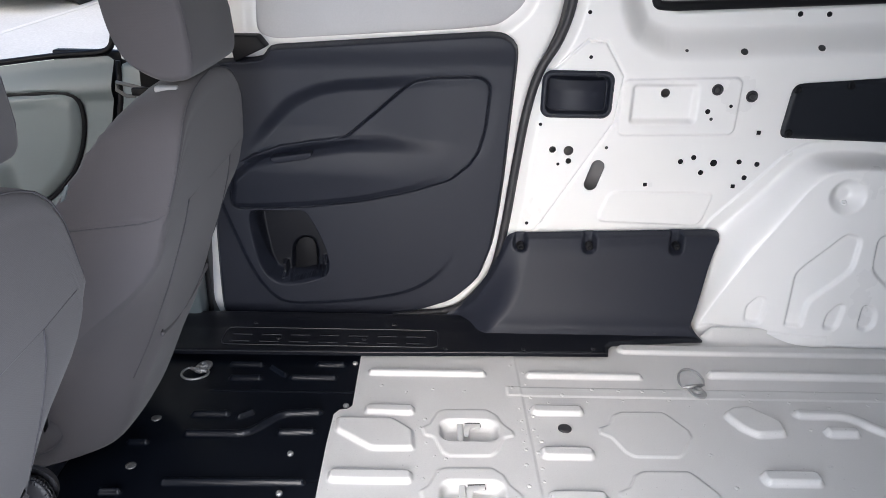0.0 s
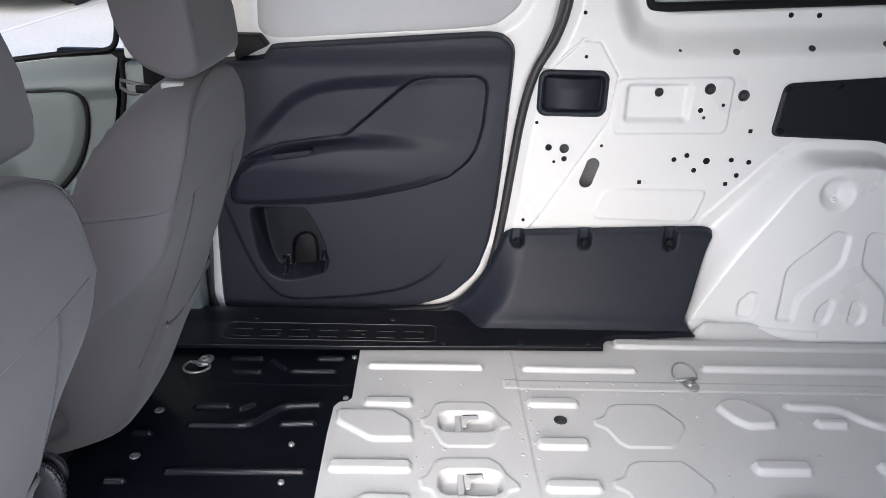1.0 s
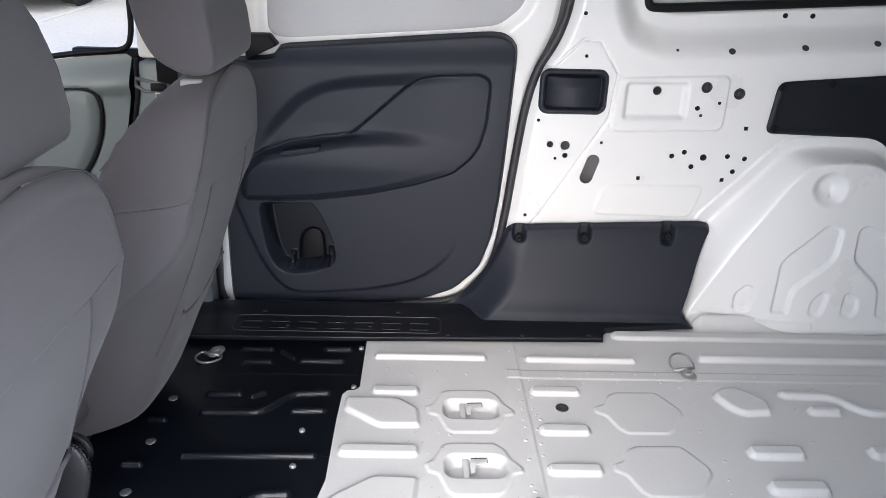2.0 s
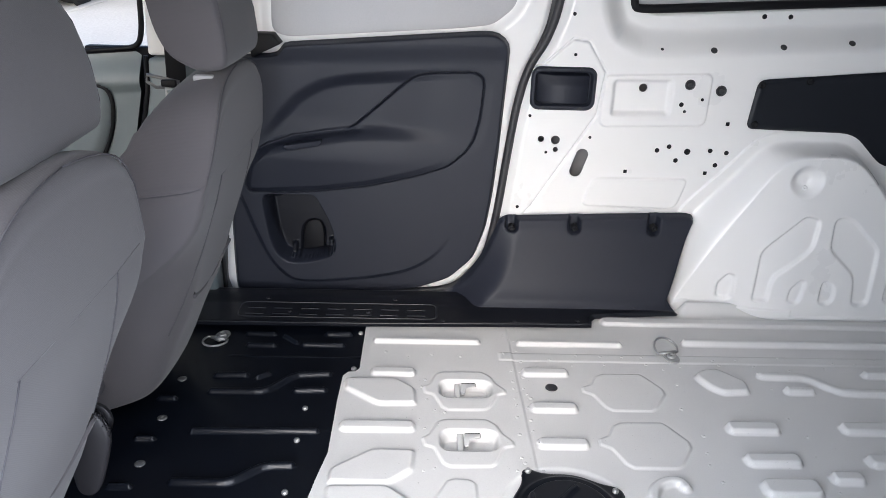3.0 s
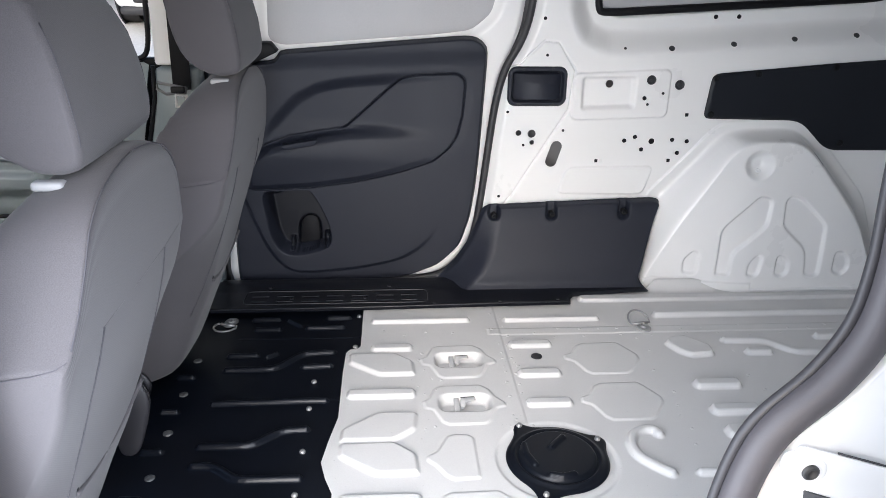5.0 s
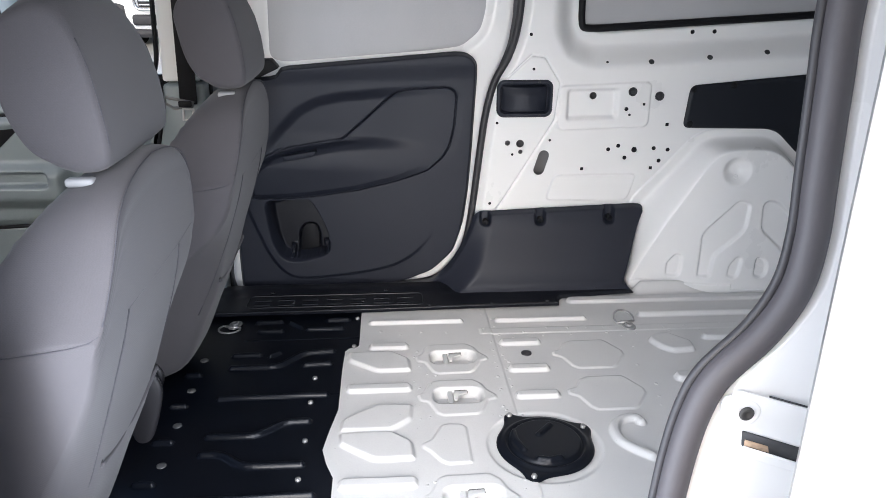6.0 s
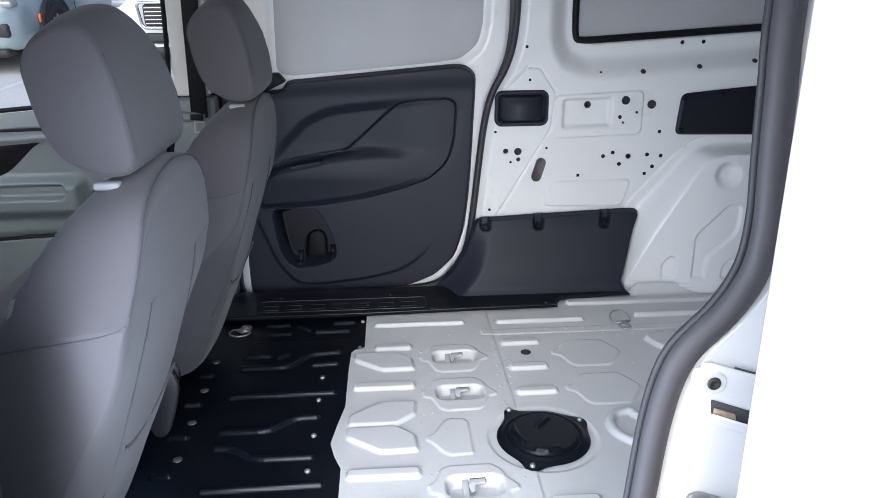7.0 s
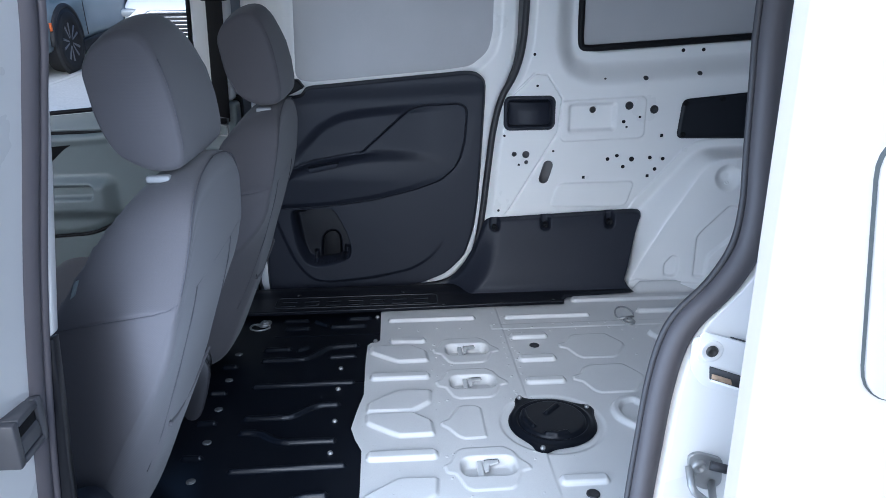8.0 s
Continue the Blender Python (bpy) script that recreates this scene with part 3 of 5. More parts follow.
# holes in the wall: ones cut open, ones laid on as dark discs and ones with rubber plugs
OPEN = [(0.710, 0.601, 0.0122), (0.451, 0.461, 0.0096), (0.490, 0.459, 0.0132), (0.492, 0.433, 0.0082)]  # x, z, radius
SLOT = [(0.5525, 0.3750), (0.5657, 0.4195)]
HOLES = [  # x, z, radius
    (0.467, 0.425, 0.0033), (0.417, 0.523, 0.0035), (0.522, 0.683, 0.0036), (0.510, 0.782, 0.004),
    (0.864, 0.577, 0.0036), (0.811, 0.563, 0.0052), (0.822, 0.545, 0.0034), (0.767, 0.437, 0.0054), (0.798, 0.448, 0.0054), (0.821, 0.410, 0.0054), (0.849, 0.435, 0.0073),
    (0.911, 0.439, 0.0054), (0.956, 0.434, 0.0054), (0.931, 0.399, 0.0054), (0.582, 0.468, 0.0034), (0.401, 0.268, 0.0038), (0.746, 0.700, 0.0034),
    (0.879, 0.701, 0.0072), (1.058, 0.713, 0.0072), (1.235, 0.727, 0.0072), (1.416, 0.738, 0.0072), (1.012, 0.783, 0.0054), (1.080, 0.784, 0.0054)]
PLUGS = [(0.826, 0.615, 0.0115), (0.912, 0.600, 0.0120)]
SQUARES = [(0.688, 0.376, 0.0048), (0.907, 0.376, 0.0050), (0.945, 0.513, 0.0050)]


def wall_keep(U, V):
    seal = np.interp(V, [p[1] for p in SEAL_PTS[::-1]], [p[0] for p in SEAL_PTS[::-1]])
    d = np.maximum(seal + 0.010 - U, -sd_box(U, V, 0.418, 0.578, 0.545, 0.647, 0.020))
    for x, z, r in OPEN:
        d = np.maximum(d, r - np.hypot(U - x, V - z))
    return np.maximum(d, 0.0180 - sd_line(U, V, SLOT))


wall = tagged(put("wall_far", sheet("wall_far", 0.12, 1.80, -0.03, 1.22, 0.0026, lambda U, V, H: (U, 1.845 - H, V), wall_height, wall_keep), WHITE),
              "white painted steel inner side wall with wheel arch and pressings", "wall", kind="structure")


def wall_y(x, z):
    U, V = np.array([[x]], float), np.array([[z]], float)
    return 1.845 - float(wall_height(U, V)[0, 0])


def on_wall(x, z, bm):
    """Turns a piece built along z so that it sits on the wall's surface."""
    h = 1e-3
    hx, hz = (wall_y(x - h, z) - wall_y(x + h, z)) / (2 * h), (wall_y(x, z - h) - wall_y(x, z + h)) / (2 * h)
    n = Vector((-hx, -1, -hz)).normalized()
    bm.transform(Matrix.Translation((x, wall_y(x, z), z)) @ n.to_track_quat('Z', 'Y').to_matrix().to_4x4())
    return bm


for x, z, r in OPEN:
    rim = [(x + r * math.cos(k * math.pi / 12), wall_y(x + 1.05 * r * math.cos(k * math.pi / 12), z + 1.05 * r * math.sin(k * math.pi / 12)) + 0.0008, z + r * math.sin(k * math.pi / 12)) for k in range(24)]
    part("hole_rim", tube(rim, 0.0014, 6, True), WHITE, wall)
# disc colour stands for the shade inside each small hole
for x, z, r in HOLES:
    part("hole", on_wall(x, z, lathe([(r * 1.22, -0.002), (r * 1.15, 0.0010), (r * 1.0, 0.0012), (r * 0.9, 0.0006)], 20)), HOLE_GREY if r in (0.0034, 0.0072) else DEEP_BLACK, wall)
for x, z, r in PLUGS:
    plug = part("rubber_plug", on_wall(x, z, lathe([(r * 1.2, -0.002), (r * 1.15, 0.002), (r * 0.95, 0.004), (r * 0.82, 0.0005), (r * 0.3, 0.0005)], 22)), RUBBER, wall, "black rubber plug")
    part("plug_core", on_wall(x, z, lathe([(r * 0.62, 0.0), (r * 0.60, 0.003), (r * 0.45, 0.0042), (r * 0.2, 0.0040)], 18)), HOLE_GREY, plug)
for x, z, r in SQUARES:
    y = wall_y(x, z)
    part("square_hole", box(x - r, x + r, y - 0.0012, y + 0.003, z - r, z + r, 0.0008), DEEP_BLACK, wall)
slot_ring = []
for k in range(32):
    c, u = math.cos(k * math.pi / 16), math.sin(k * math.pi / 16)
    end = SLOT[1] if 0.0132 * c + 0.045 * u > 0 else SLOT[0]
    x, z = end[0] + 0.0180 * c, end[1] + 0.0180 * u
    slot_ring.append((x, wall_y(x, z) + 0.0006, z))
part("slot_rim", tube(slot_ring, 0.0014, 6, True), WHITE, wall)

part("bowl_screw", on_wall(1.155, 0.362, lathe([(0.007, -0.002), (0.007, 0.002), (0.005, 0.003), (0.003, 0.0015)], 16)), WHITE, wall)

# latch recess in the pillar
cup = thing("latch_recess", "black plastic latch recess cover screwed to the white pillar", "cover", (0.50, 1.845, 0.595))


def cup_height(U, V):
    o = sd_box(U, V, 0.413, 0.583, 0.540, 0.652, 0.024)
    H = 0.006 * (1 - ss(-0.005, 0.0, o))
    i = sd_box(U, V, 0.424, 0.574, 0.551, 0.641, 0.016)
    dip = 1 - ss(-0.006, 0.0, i)
    H -= 0.036 * dip
    # rounded keeper housing that fills the cup, highest in its middle
    hx = np.clip((U - 0.508) / 0.076, -1, 1)
    belly = sd_box(U, V, 0.428, 0.572, 0.553, 0.634, 0.012)
    H += dip * (0.004 + 0.030 * (1 - hx * hx)) * (1 - ss(-0.006, 0.0, belly)) * (1 - 0.35 * ss(0.60, 0.634, V))
    return H


under(put("bezel", sheet("bezel", 0.40, 0.60, 0.53, 0.66, 0.0018, lambda U, V, H: (U, 1.842 - H, V), cup_height, lambda U, V: sd_box(U, V, 0.413, 0.583, 0.540, 0.652, 0.024)), BLACK_PLASTIC), cup)
for x, z in ((0.456, 0.645), (0.540, 0.646), (0.446, 0.5465), (0.545, 0.5465)):
    under(part("screw", lathe([(0.0045, -0.004), (0.0045, 0.0005), (0.0035, 0.0015), (0.002, 0.0005)], 12, None, (x, 1.837, z), 'Y'), STEEL_DARK), cup)

# black blanking panel beside the arch
BLUE_BLACK = material("blue_black_plastic", (0.0090, 0.0108, 0.0155), 0.5, 0, 0.08, 8, 0.15, 800, 0, 0.05, 0.3)
blank = thing("blanking_panel", "flat black plastic blanking panel clipped to the white wall", "panel", (1.2, 1.84, 0.56))
BLANK = [(0.992, 0.503), (1.265, 0.497), (1.300, 0.485), (1.372, 0.418), (1.405, 0.406), (1.75, 0.404), (1.75, 0.690), (1.35, 0.662), (1.003, 0.632)]
BLANK_OUT = rounded(BLANK, 4, True, 0.022)


def blank_height(U, V):
    sd = sd_poly(U, V, BLANK_OUT)
    return 0.006 * (1 - ss(-0.006, 0.0, sd)) + 0.0015 * (1 - ss(0.0, 0.003, np.abs(sd + 0.012)))


under(put("panel", sheet("panel", 0.98, 1.76, 0.39, 0.70, 0.004, lambda U, V, H: (U, 1.840 - H, V), blank_height, lambda U, V: sd_poly(U, V, BLANK_OUT)), BLUE_BLACK), blank)
for x, z in ((1.012, 0.620), (1.012, 0.516), (1.135, 0.632), (1.36, 0.652), (1.42, 0.43), (1.60, 0.43)):
    under(part("clip", lathe([(0.010, 0.0), (0.009, 0.004), (0.006, 0.0055), (0.004, 0.004)], 14, None, (x, 1.834, z), 'Y'), DEEP_BLACK), blank)

# rear side window, closed by a pale sheet in a black rubber frame
window = thing("window_1", "rear side window blanked by a pale sheet in black rubber", "window", (1.1, 1.90, 0.95), "structure")
W2 = [(p[0], p[1]) for p in rounded([(0.668, 1.17), (0.668, 0.80), (0.69, 0.792), (1.50, 0.838), (1.52, 0.86), (1.52, 1.17)], 5, True, 0.05)]
under(part("rubber_frame", tube([(x, 1.902, z) for x, z in W2], 0.011, 8, True), DEEP_BLACK), window)
under(part("pane", prism(W2, 'Y', 1.910, 1.915), INSERT, None, "", False), window)

# ---- kick panel and sill trim ----
KICK = [(0.11, -0.003), (0.170, 0.006), (0.235, 0.034), (0.275, 0.074), (0.314, 0.140), (0.339, 0.200), (0.351, 0.236), (0.368, 0.247), (0.860, 0.266), (0.884, 0.262), (0.893, 0.246), (0.886, 0.225), (0.826, 0.030), (0.850, 0.004), (0.15, -0.004)]
KICK_OUT = rounded(KICK, 2, True, 0.010)
NOTCH = (0.383, 0.556, 0.775)


def kick_height(U, V):
    sd = sd_poly(U, V, KICK_OUT)
    H = 0.030 + 0.072 * (1 - ss(0.02, 0.245, V))
    H += 0.020 * (1 - ss(0.0, 0.042, V)) ** 1.5                       # turned-out foot
    seal = np.interp(V, [p[1] for p in SEAL_PTS[::-1]], [p[0] for p in SEAL_PTS[::-1]])
    gap = np.minimum(U - seal, 0.5)
    H = H * (0.22 + 0.78 * ss(-0.025, 0.075, gap))                    # hollow flare towards the seal
    for x in NOTCH:
        n = sd_box(U, V, x - 0.014, x + 0.018, 0.208, 0.30, 0.013)
        H = np.where(n < 0.004, H - 0.026 * (1 - ss(-0.007, 0.004, n)), H)
    return H * (1 - ss(-0.012, 0.0, sd) ** 2 * 0.85 * ss(0.02, 0.06, V))


kick = thing("kick_panel", "moulded black plastic lower side panel beside the wheel arch", "panel", (0.6, 1.80, 0))
under(put("moulding", sheet("moulding", 0.05, 0.90, -0.006, 0.27, 0.003, lambda U, V, H: (U, 1.835 - H, V), kick_height, lambda U, V: sd_poly(U, V, KICK_OUT)), BLACK_PLASTIC), kick)
for x in NOTCH:
    under(part("screw", lathe([(0.009, -0.01), (0.009, 0.008), (0.007, 0.010), (0.003, 0.010), (0.003, 0.006)], 14, None, (x + 0.001, 1.806, 0.221 + 0.02 * (x - 0.4)), 'Y'), DEEP_BLACK), kick)

SILL = [(-0.56, 1.612), (0.0, 1.617), (0.35, 1.627), (0.594, 1.631), (0.601, 1.666), (0.612, 1.680), (0.80, 1.704), (0.845, 1.706), (0.85, 1.715), (0.83, 1.80), (0.83, 1.88), (-0.56, 1.88)]
TREAD = [(-0.325 + 0.0715 * i, -0.278 + 0.0715 * i) for i in range(7)]


def sill_height(U, V):
    sd = sd_poly(U, V, SILL)
    H = 0.008 + 0.008 * (1 - ss(-0.012, 0.0, sd)) + 0.006 * ss(1.72, 1.78, V)
    H -= 0.06 * ss(1.80, 1.83, V)
    return H


sill = thing("sill_trim", "black plastic door sill trim with raised tread bars", "trim", (0, 1.75, 0))
under(put("tread_plate", sheet("tread_plate", -0.56, 0.86, 1.600, 1.88, 0.003, lambda U, V, H: (U, V, H), sill_height, lambda U, V: sd_poly(U, V, SILL)), SILL_PLASTIC), sill)
def sill_z(x, y):
    return float(sill_height(np.array([[x]], float), np.array([[y]], float))[0, 0])


# paler than the sill: worn edges plus their highlights painted in
WORN_LIT_PLASTIC = material("worn_highlit_sill_plastic", (0.030, 0.031, 0.036), 0.35, 0, 0.2, 40, 0.1, 900)
for y in (1.662, 1.694):
    for x0, x1 in TREAD:
        under(part("tread_bar", tube([(x0, y, sill_z(x0, y) + 0.001), (x1, y, sill_z(x1, y) + 0.001)], 0.0015, 6), WORN_LIT_PLASTIC, None, "raised tread bar, paler for wear and highlight"), sill)
edge_line = rounded([(-0.345, 1.647), (0.182, 1.647), (0.182, 1.728), (-0.345, 1.728)], 4, True, 0.02)
under(part("tread_border", tube([(x, y, sill_z(x, y) + 0.0008) for x, y in edge_line], 0.0014, 6, True, None, 1.0, (0, 0, 1)), WORN_LIT_PLASTIC, None, "raised border of the tread, paler for wear and highlight"), sill)
under(part("front_lip", tube([(-0.55, 1.6150, 0.0165), (0.0, 1.6198, 0.0165), (0.35, 1.6298, 0.0165), (0.590, 1.6338, 0.0165)], 0.0017, 6), WORN_LIT_PLASTIC, None, "front edge, paler for wear and highlight"), sill)
for x, y in ((0.20, 1.641), (0.39, 1.646), (0.56, 1.652), (0.73, 1.730), (-0.28, 1.745), (0.07, 1.748), (-0.21, 1.678), (0.0, 1.680)):
    under(part("clip", lathe([(0.006, 0), (0.006, 0.003), (0.003, 0.002)], 12, None, (x, y, 0.0155 if y < 1.73 else 0.019)), RUBBER), sill)

# ---- floor fittings ----
def tie_ring(x, y, turn, lift):
    """A floor eye: a bolted plate and a D-shaped ring that leans from it. turn: which way the ring lies; lift: how steeply it stands, in degrees."""
    t = thing("tie_down_ring", "zinc-plated folding tie-down ring bolted to the floor", "ring", (x, y, 0.001), group="tie-down rings")
    t.rotation_euler = (0, 0, radians(turn))
    plate = [(0.019 * math.cos(a) + (0.006 if math.cos(a) > 0 else -0.006), 0.017 * math.sin(a)) for a in [i * math.pi / 10 for i in range(20)]]
    part("plate", prism(plate, 'Z', 0.0, 0.005, 0.001), STEEL, t)
    part("bolt", lathe([(0.011, 0.004), (0.011, 0.009), (0.0095, 0.011), (0.005, 0.0112), (0.004, 0.009)], 18), STEEL, t, "domed bolt head")
    part("hinge", tube([(-0.018, -0.020, 0.006), (-0.018, 0.020, 0.006)], 0.0045, 8), STEEL, t)
    c, u = math.cos(radians(lift)), math.sin(radians(lift))
    outline = [(0.0, -0.027), (0.0, 0.027)] + [(0.012 + 0.034 * math.sin(a), 0.030 * math.cos(a)) for a in [math.pi * k / 14 for k in range(15)]]
    part("ring", tube([(-0.018 - d * c, w, 0.006 + d * u) for d, w in outline], 0.0028, 8, True, None, 1.0, (0, 0, 1)), STEEL, t)
    return t


tie_ring(0.768, 1.497, -78, 24)
tie_ring(-0.362, 1.565, 74, 5)

for y in LATCH_Y:
    latch = thing("seat_anchor", "pale painted seat anchor bar in a floor pocket", "anchor", (0.25, y, -0.02), group="seat anchors")
    under(part("strap", box(0.2225, 0.2355, y - 0.031, y + 0.031, -0.011, -0.004, 0.002), FLOOR_PAINT), latch)
    under(part("tab", prism([(0.236, y + 0.012), (0.240, y + 0.026), (0.272, y + 0.028), (0.271, y + 0.017), (0.250, y + 0.010), (0.246, y - 0.010), (0.238, y - 0.012)], 'Z', -0.006, -0.001, 0.001), FLOOR_PAINT), latch)
    under(part("loop", tube([(0.239, y + 0.026, -0.001), (0.271, y + 0.028, -0.001), (0.272, y + 0.018, -0.003)], 0.0012, 6), STEEL_DARK), latch)

part("drain_plug", lathe([(0.0145, 0.0), (0.014, 0.002), (0.011, 0.003), (0.006, 0.0018)], 22, None, (0.447, 1.360, 0.001)), RUBBER, floor, "black rubber drain plug")
part("drain_plug", lathe([(0.0145, 0.0), (0.014, 0.002), (0.011, 0.003), (0.006, 0.0018)], 22, None, (0.451, 0.692, 0.001)), RUBBER, floor, "black rubber drain plug")

cover = thing("round_floor_cover", "round black metal access cover bolted through three lugs", "cover", (0.422, 0.968, 0))
CC = Vector((0.420, 0.960, 0))
LUGS = [(0.357, 1.068), (0.516, 1.014), (0.376, 0.850)]


def cover_sd(U, V):
    d = np.hypot(U - CC.x, V - CC.y) - 0.106
    for x, y in LUGS:
        k = 0.045
        l = sd_line(U, V, [(x, y), (x * 0.6 + CC.x * 0.4, y * 0.6 + CC.y * 0.4)]) - 0.011
        h = np.clip(0.5 + 0.5 * (d - l) / k, 0, 1)
        d = d * (1 - h) + l * h - k * h * (1 - h)
    return d


def cover_height(U, V):
    R = np.hypot(U - CC.x, V - CC.y)
    H = 0.004 + 0.006 * (1 - ss(0.086, 0.100, R)) - 0.005 * (1 - ss(0.0, 0.006, np.abs(R - 0.082))) + 0.003 * (1 - ss(0.074, 0.080, R))
    for pts in ([(0.409, 0.981), (0.440, 1.014)], [(0.354, 0.994), (0.356, 0.963), (0.368, 0.930)], [(0.395, 0.898), (0.417, 0.892), (0.440, 0.898)]):
        H += 0.006 * (1 - ss(0.0, 0.005, sd_line(U, V, pts) - 0.003))
    return H * (1 - ss(-0.006, 0.0, cover_sd(U, V)) ** 2)


under(put("lid", sheet("lid", 0.30, 0.55, 0.83, 1.10, 0.0025, lambda U, V, H: (U, V, H + 0.0005), cover_height, cover_sd), BLACK_FLOOR), cover)
for x, y in LUGS:
    under(part("nut", lathe([(0.0065, 0.003), (0.0065, 0.009), (0.004, 0.012), (0.003, 0.012)], 6, None, (x, y, 0)), STEEL), cover)

for x, y in ((-0.014, 1.600), (-0.016, 1.432), (-0.107, 1.272), (-0.107, 1.162), (-0.104, 1.010), (-0.104, 0.880), (-0.104, 0.735)):
    part("bolt", lathe([(0.0065, -0.004), (0.0065, 0.001), (0.005, 0.0035), (0.002, 0.004)], 12, None, (x, y, -0.002)), STEEL, black_floor, "zinc bolt head")
for x, y in ((-0.407, 1.380), (-0.404, 1.232), (-0.399, 1.086), (-0.394, 0.943), (-0.394, 0.80)):
    part("washer_bolt", lathe([(0.0105, -0.004), (0.0105, 0.0), (0.008, 0.0012), (0.002, 0.0016)], 16, None, (x, y, -0.003)), DULL_ZINC, black_floor, "dull zinc washer bolt")

# spot welds and sealer dabs pressed along the joints
wb = bmesh.new()
rw = random.Random(4)
spots = []
for k in range(26):
    spots.append((0.352 + rw.uniform(-0.004, 0.004), 1.63 - 0.034 * k))
for k in range(20):
    spots.append((0.384 + rw.uniform(-0.004, 0.004), 1.60 - 0.041 * k))
for k in range(34):
    spots.append((0.06 + 0.058 * k, 1.492 + rw.uniform(-0.005, 0.005)))
for k in range(18):
    spots.append((0.42 + 0.09 * k, 1.457 + rw.uniform(-0.006, 0.006)))
for dy in (0.0, -0.185, -0.549):
    for x, y in ((0.150, 1.345), (0.158, 1.300), (0.178, 1.262), (0.150, 1.245), (0.205, 1.250), (0.378, 1.345), (0.380, 1.28), (0.345, 1.252), (0.155, 1.38), (0.172, 1.405)):
        spots.append((x + rw.uniform(-0.004, 0.004), y + dy + rw.uniform(-0.004, 0.004)))
for k in range(16):
    spots.append((0.735 + rw.uniform(-0.008, 0.008), 1.44 - 0.05 * k))
for k in range(12):
    spots.append((0.955 + rw.uniform(-0.008, 0.008), 1.44 - 0.06 * k))
for x, y in spots:
    if rw.random() < 0.25:
        continue
    x, y = x + rw.uniform(-0.008, 0.008), y + rw.uniform(-0.012, 0.012)
    z = float(floor_height(np.array([[x]]), np.array([[y]]))[0, 0])
    r = rw.uniform(0.0030, 0.0056)
    lathe([(r, z - 0.001), (r * 0.8, z + 0.0005), (r * 0.35, z + 0.0010)], 9, wb, (x, y, 0))
tagged(part("spot_welds", wb, FLOOR_PAINT, floor), kind="stuff")

# ---- seats ----
BACK = [(-0.452, 0.075), (-0.40, 0.18), (-0.345, 0.27), (-0.300, 0.39), (-0.265, 0.50), (-0.252, 0.555), (-0.243, 0.60), (-0.236, 0.65), (-0.234, 0.70), (-0.236, 0.738), (-0.244, 0.765), (-0.275, 0.765), (-0.306, 0.735),
        (-0.345, 0.690), (-0.385, 0.645), (-0.420, 0.590), (-0.450, 0.525), (-0.472, 0.45), (-0.490, 0.36), (-0.508, 0.24), (-0.512, 0.16), (-0.490, 0.075)]
HEAD = [(-0.268, 0.727), (-0.255, 0.738), (-0.252, 0.765), (-0.256, 0.81), (-0.265, 0.86), (-0.277, 0.905), (-0.290, 0.935), (-0.312, 0.953), (-0.345, 0.950), (-0.378, 0.928), (-0.394, 0.888), (-0.390, 0.845), (-0.378, 0.79),
        (-0.358, 0.752), (-0.330, 0.732), (-0.300, 0.724)]
CUSHION = [(-0.52, 0.10), (-0.50, 0.16), (-0.54, 0.22), (-0.62, 0.225), (-0.80, 0.245), (-0.92, 0.25), (-0.965, 0.22), (-0.96, 0.16), (-0.90, 0.11), (-0.65, 0.08)]


def closed_spline(pts, n=4):
    P = [Vector((*p, 0)) for p in pts]
    m = len(P)
    out = []
    for i in range(m):
        a, b, c, d = P[i - 1], P[i], P[(i + 1) % m], P[(i + 2) % m]
        for k in range(n):
            t = k / n
            q = 0.5 * ((2 * b) + (c - a) * t + (2 * a - 5 * b + 4 * c - d) * t * t + (3 * b - a - 3 * c + d) * t ** 3)
            out.append((q.x, q.y))
    return out


def pillow(profile, half, r, shape=None, steps=8, across=10, thick=0.09, low=0.0, high=1.0):
    """A padded body: a side profile carried across its width, its ends drawn in to a rounded edge. shape() may move points."""
    pts = closed_spline(profile)
    m = len(pts)
    zs_ = [p[1] for p in pts]
    z0, z1 = min(zs_), max(zs_)
    def middle(z):
        hits = []
        for i in range(m):
            (ax, az), (bx, bz) = pts[i - 1], pts[i]
            if (az - z) * (bz - z) <= 0 and az != bz:
                hits.append(ax + (bx - ax) * (z - az) / (bz - az))
        return (min(hits) + max(hits)) / 2 if hits else sum(p[0] for p in pts) / m
    mids = [middle(min(max(z, z0 + 0.04), z1 - 0.04)) for x, z in pts]
    slices = []
    for k in range(steps + 1):
        a = (math.pi / 2) * (1 - k / steps)
        slices.append((-(half - r) - r * math.sin(a), r * (1 - math.cos(a))))
    flat = [(-(half - r) + (2 * (half - r)) * k / across, 0.0) for k in range(1, across)]
    slices = slices + flat + [(-y, o) for y, o in slices[::-1]]
    bm = bmesh.new()
    rings = []
    for y, o in slices:
        ring = []
        for (x, z), cx in zip(pts, mids):
            k = min(0.85, o / thick)
            px = x + (cx - x) * k
            t = (z - z0) / (z1 - z0)
            pz = z - o * 0.8 * float(ss(0.80, 1.0, np.float64(t))) + o * 0.8 * (1 - float(ss(0.0, 0.15, np.float64(t))))
            py = y
            if shape:
                px, py, pz = shape(px, y, pz, y / half)
            ring.append(bm.verts.new((px, py, pz)))
        rings.append(ring)
    for q, w in zip(rings[:-1], rings[1:]):
        for i in range(m):
            bm.faces.new((q[i], q[(i + 1) % m], w[(i + 1) % m], w[i]))
    bm.faces.new(rings[0][::-1])
    bm.faces.new(rings[-1])
    bmesh.ops.recalc_face_normals(bm, faces=bm.faces[:])
    return bm


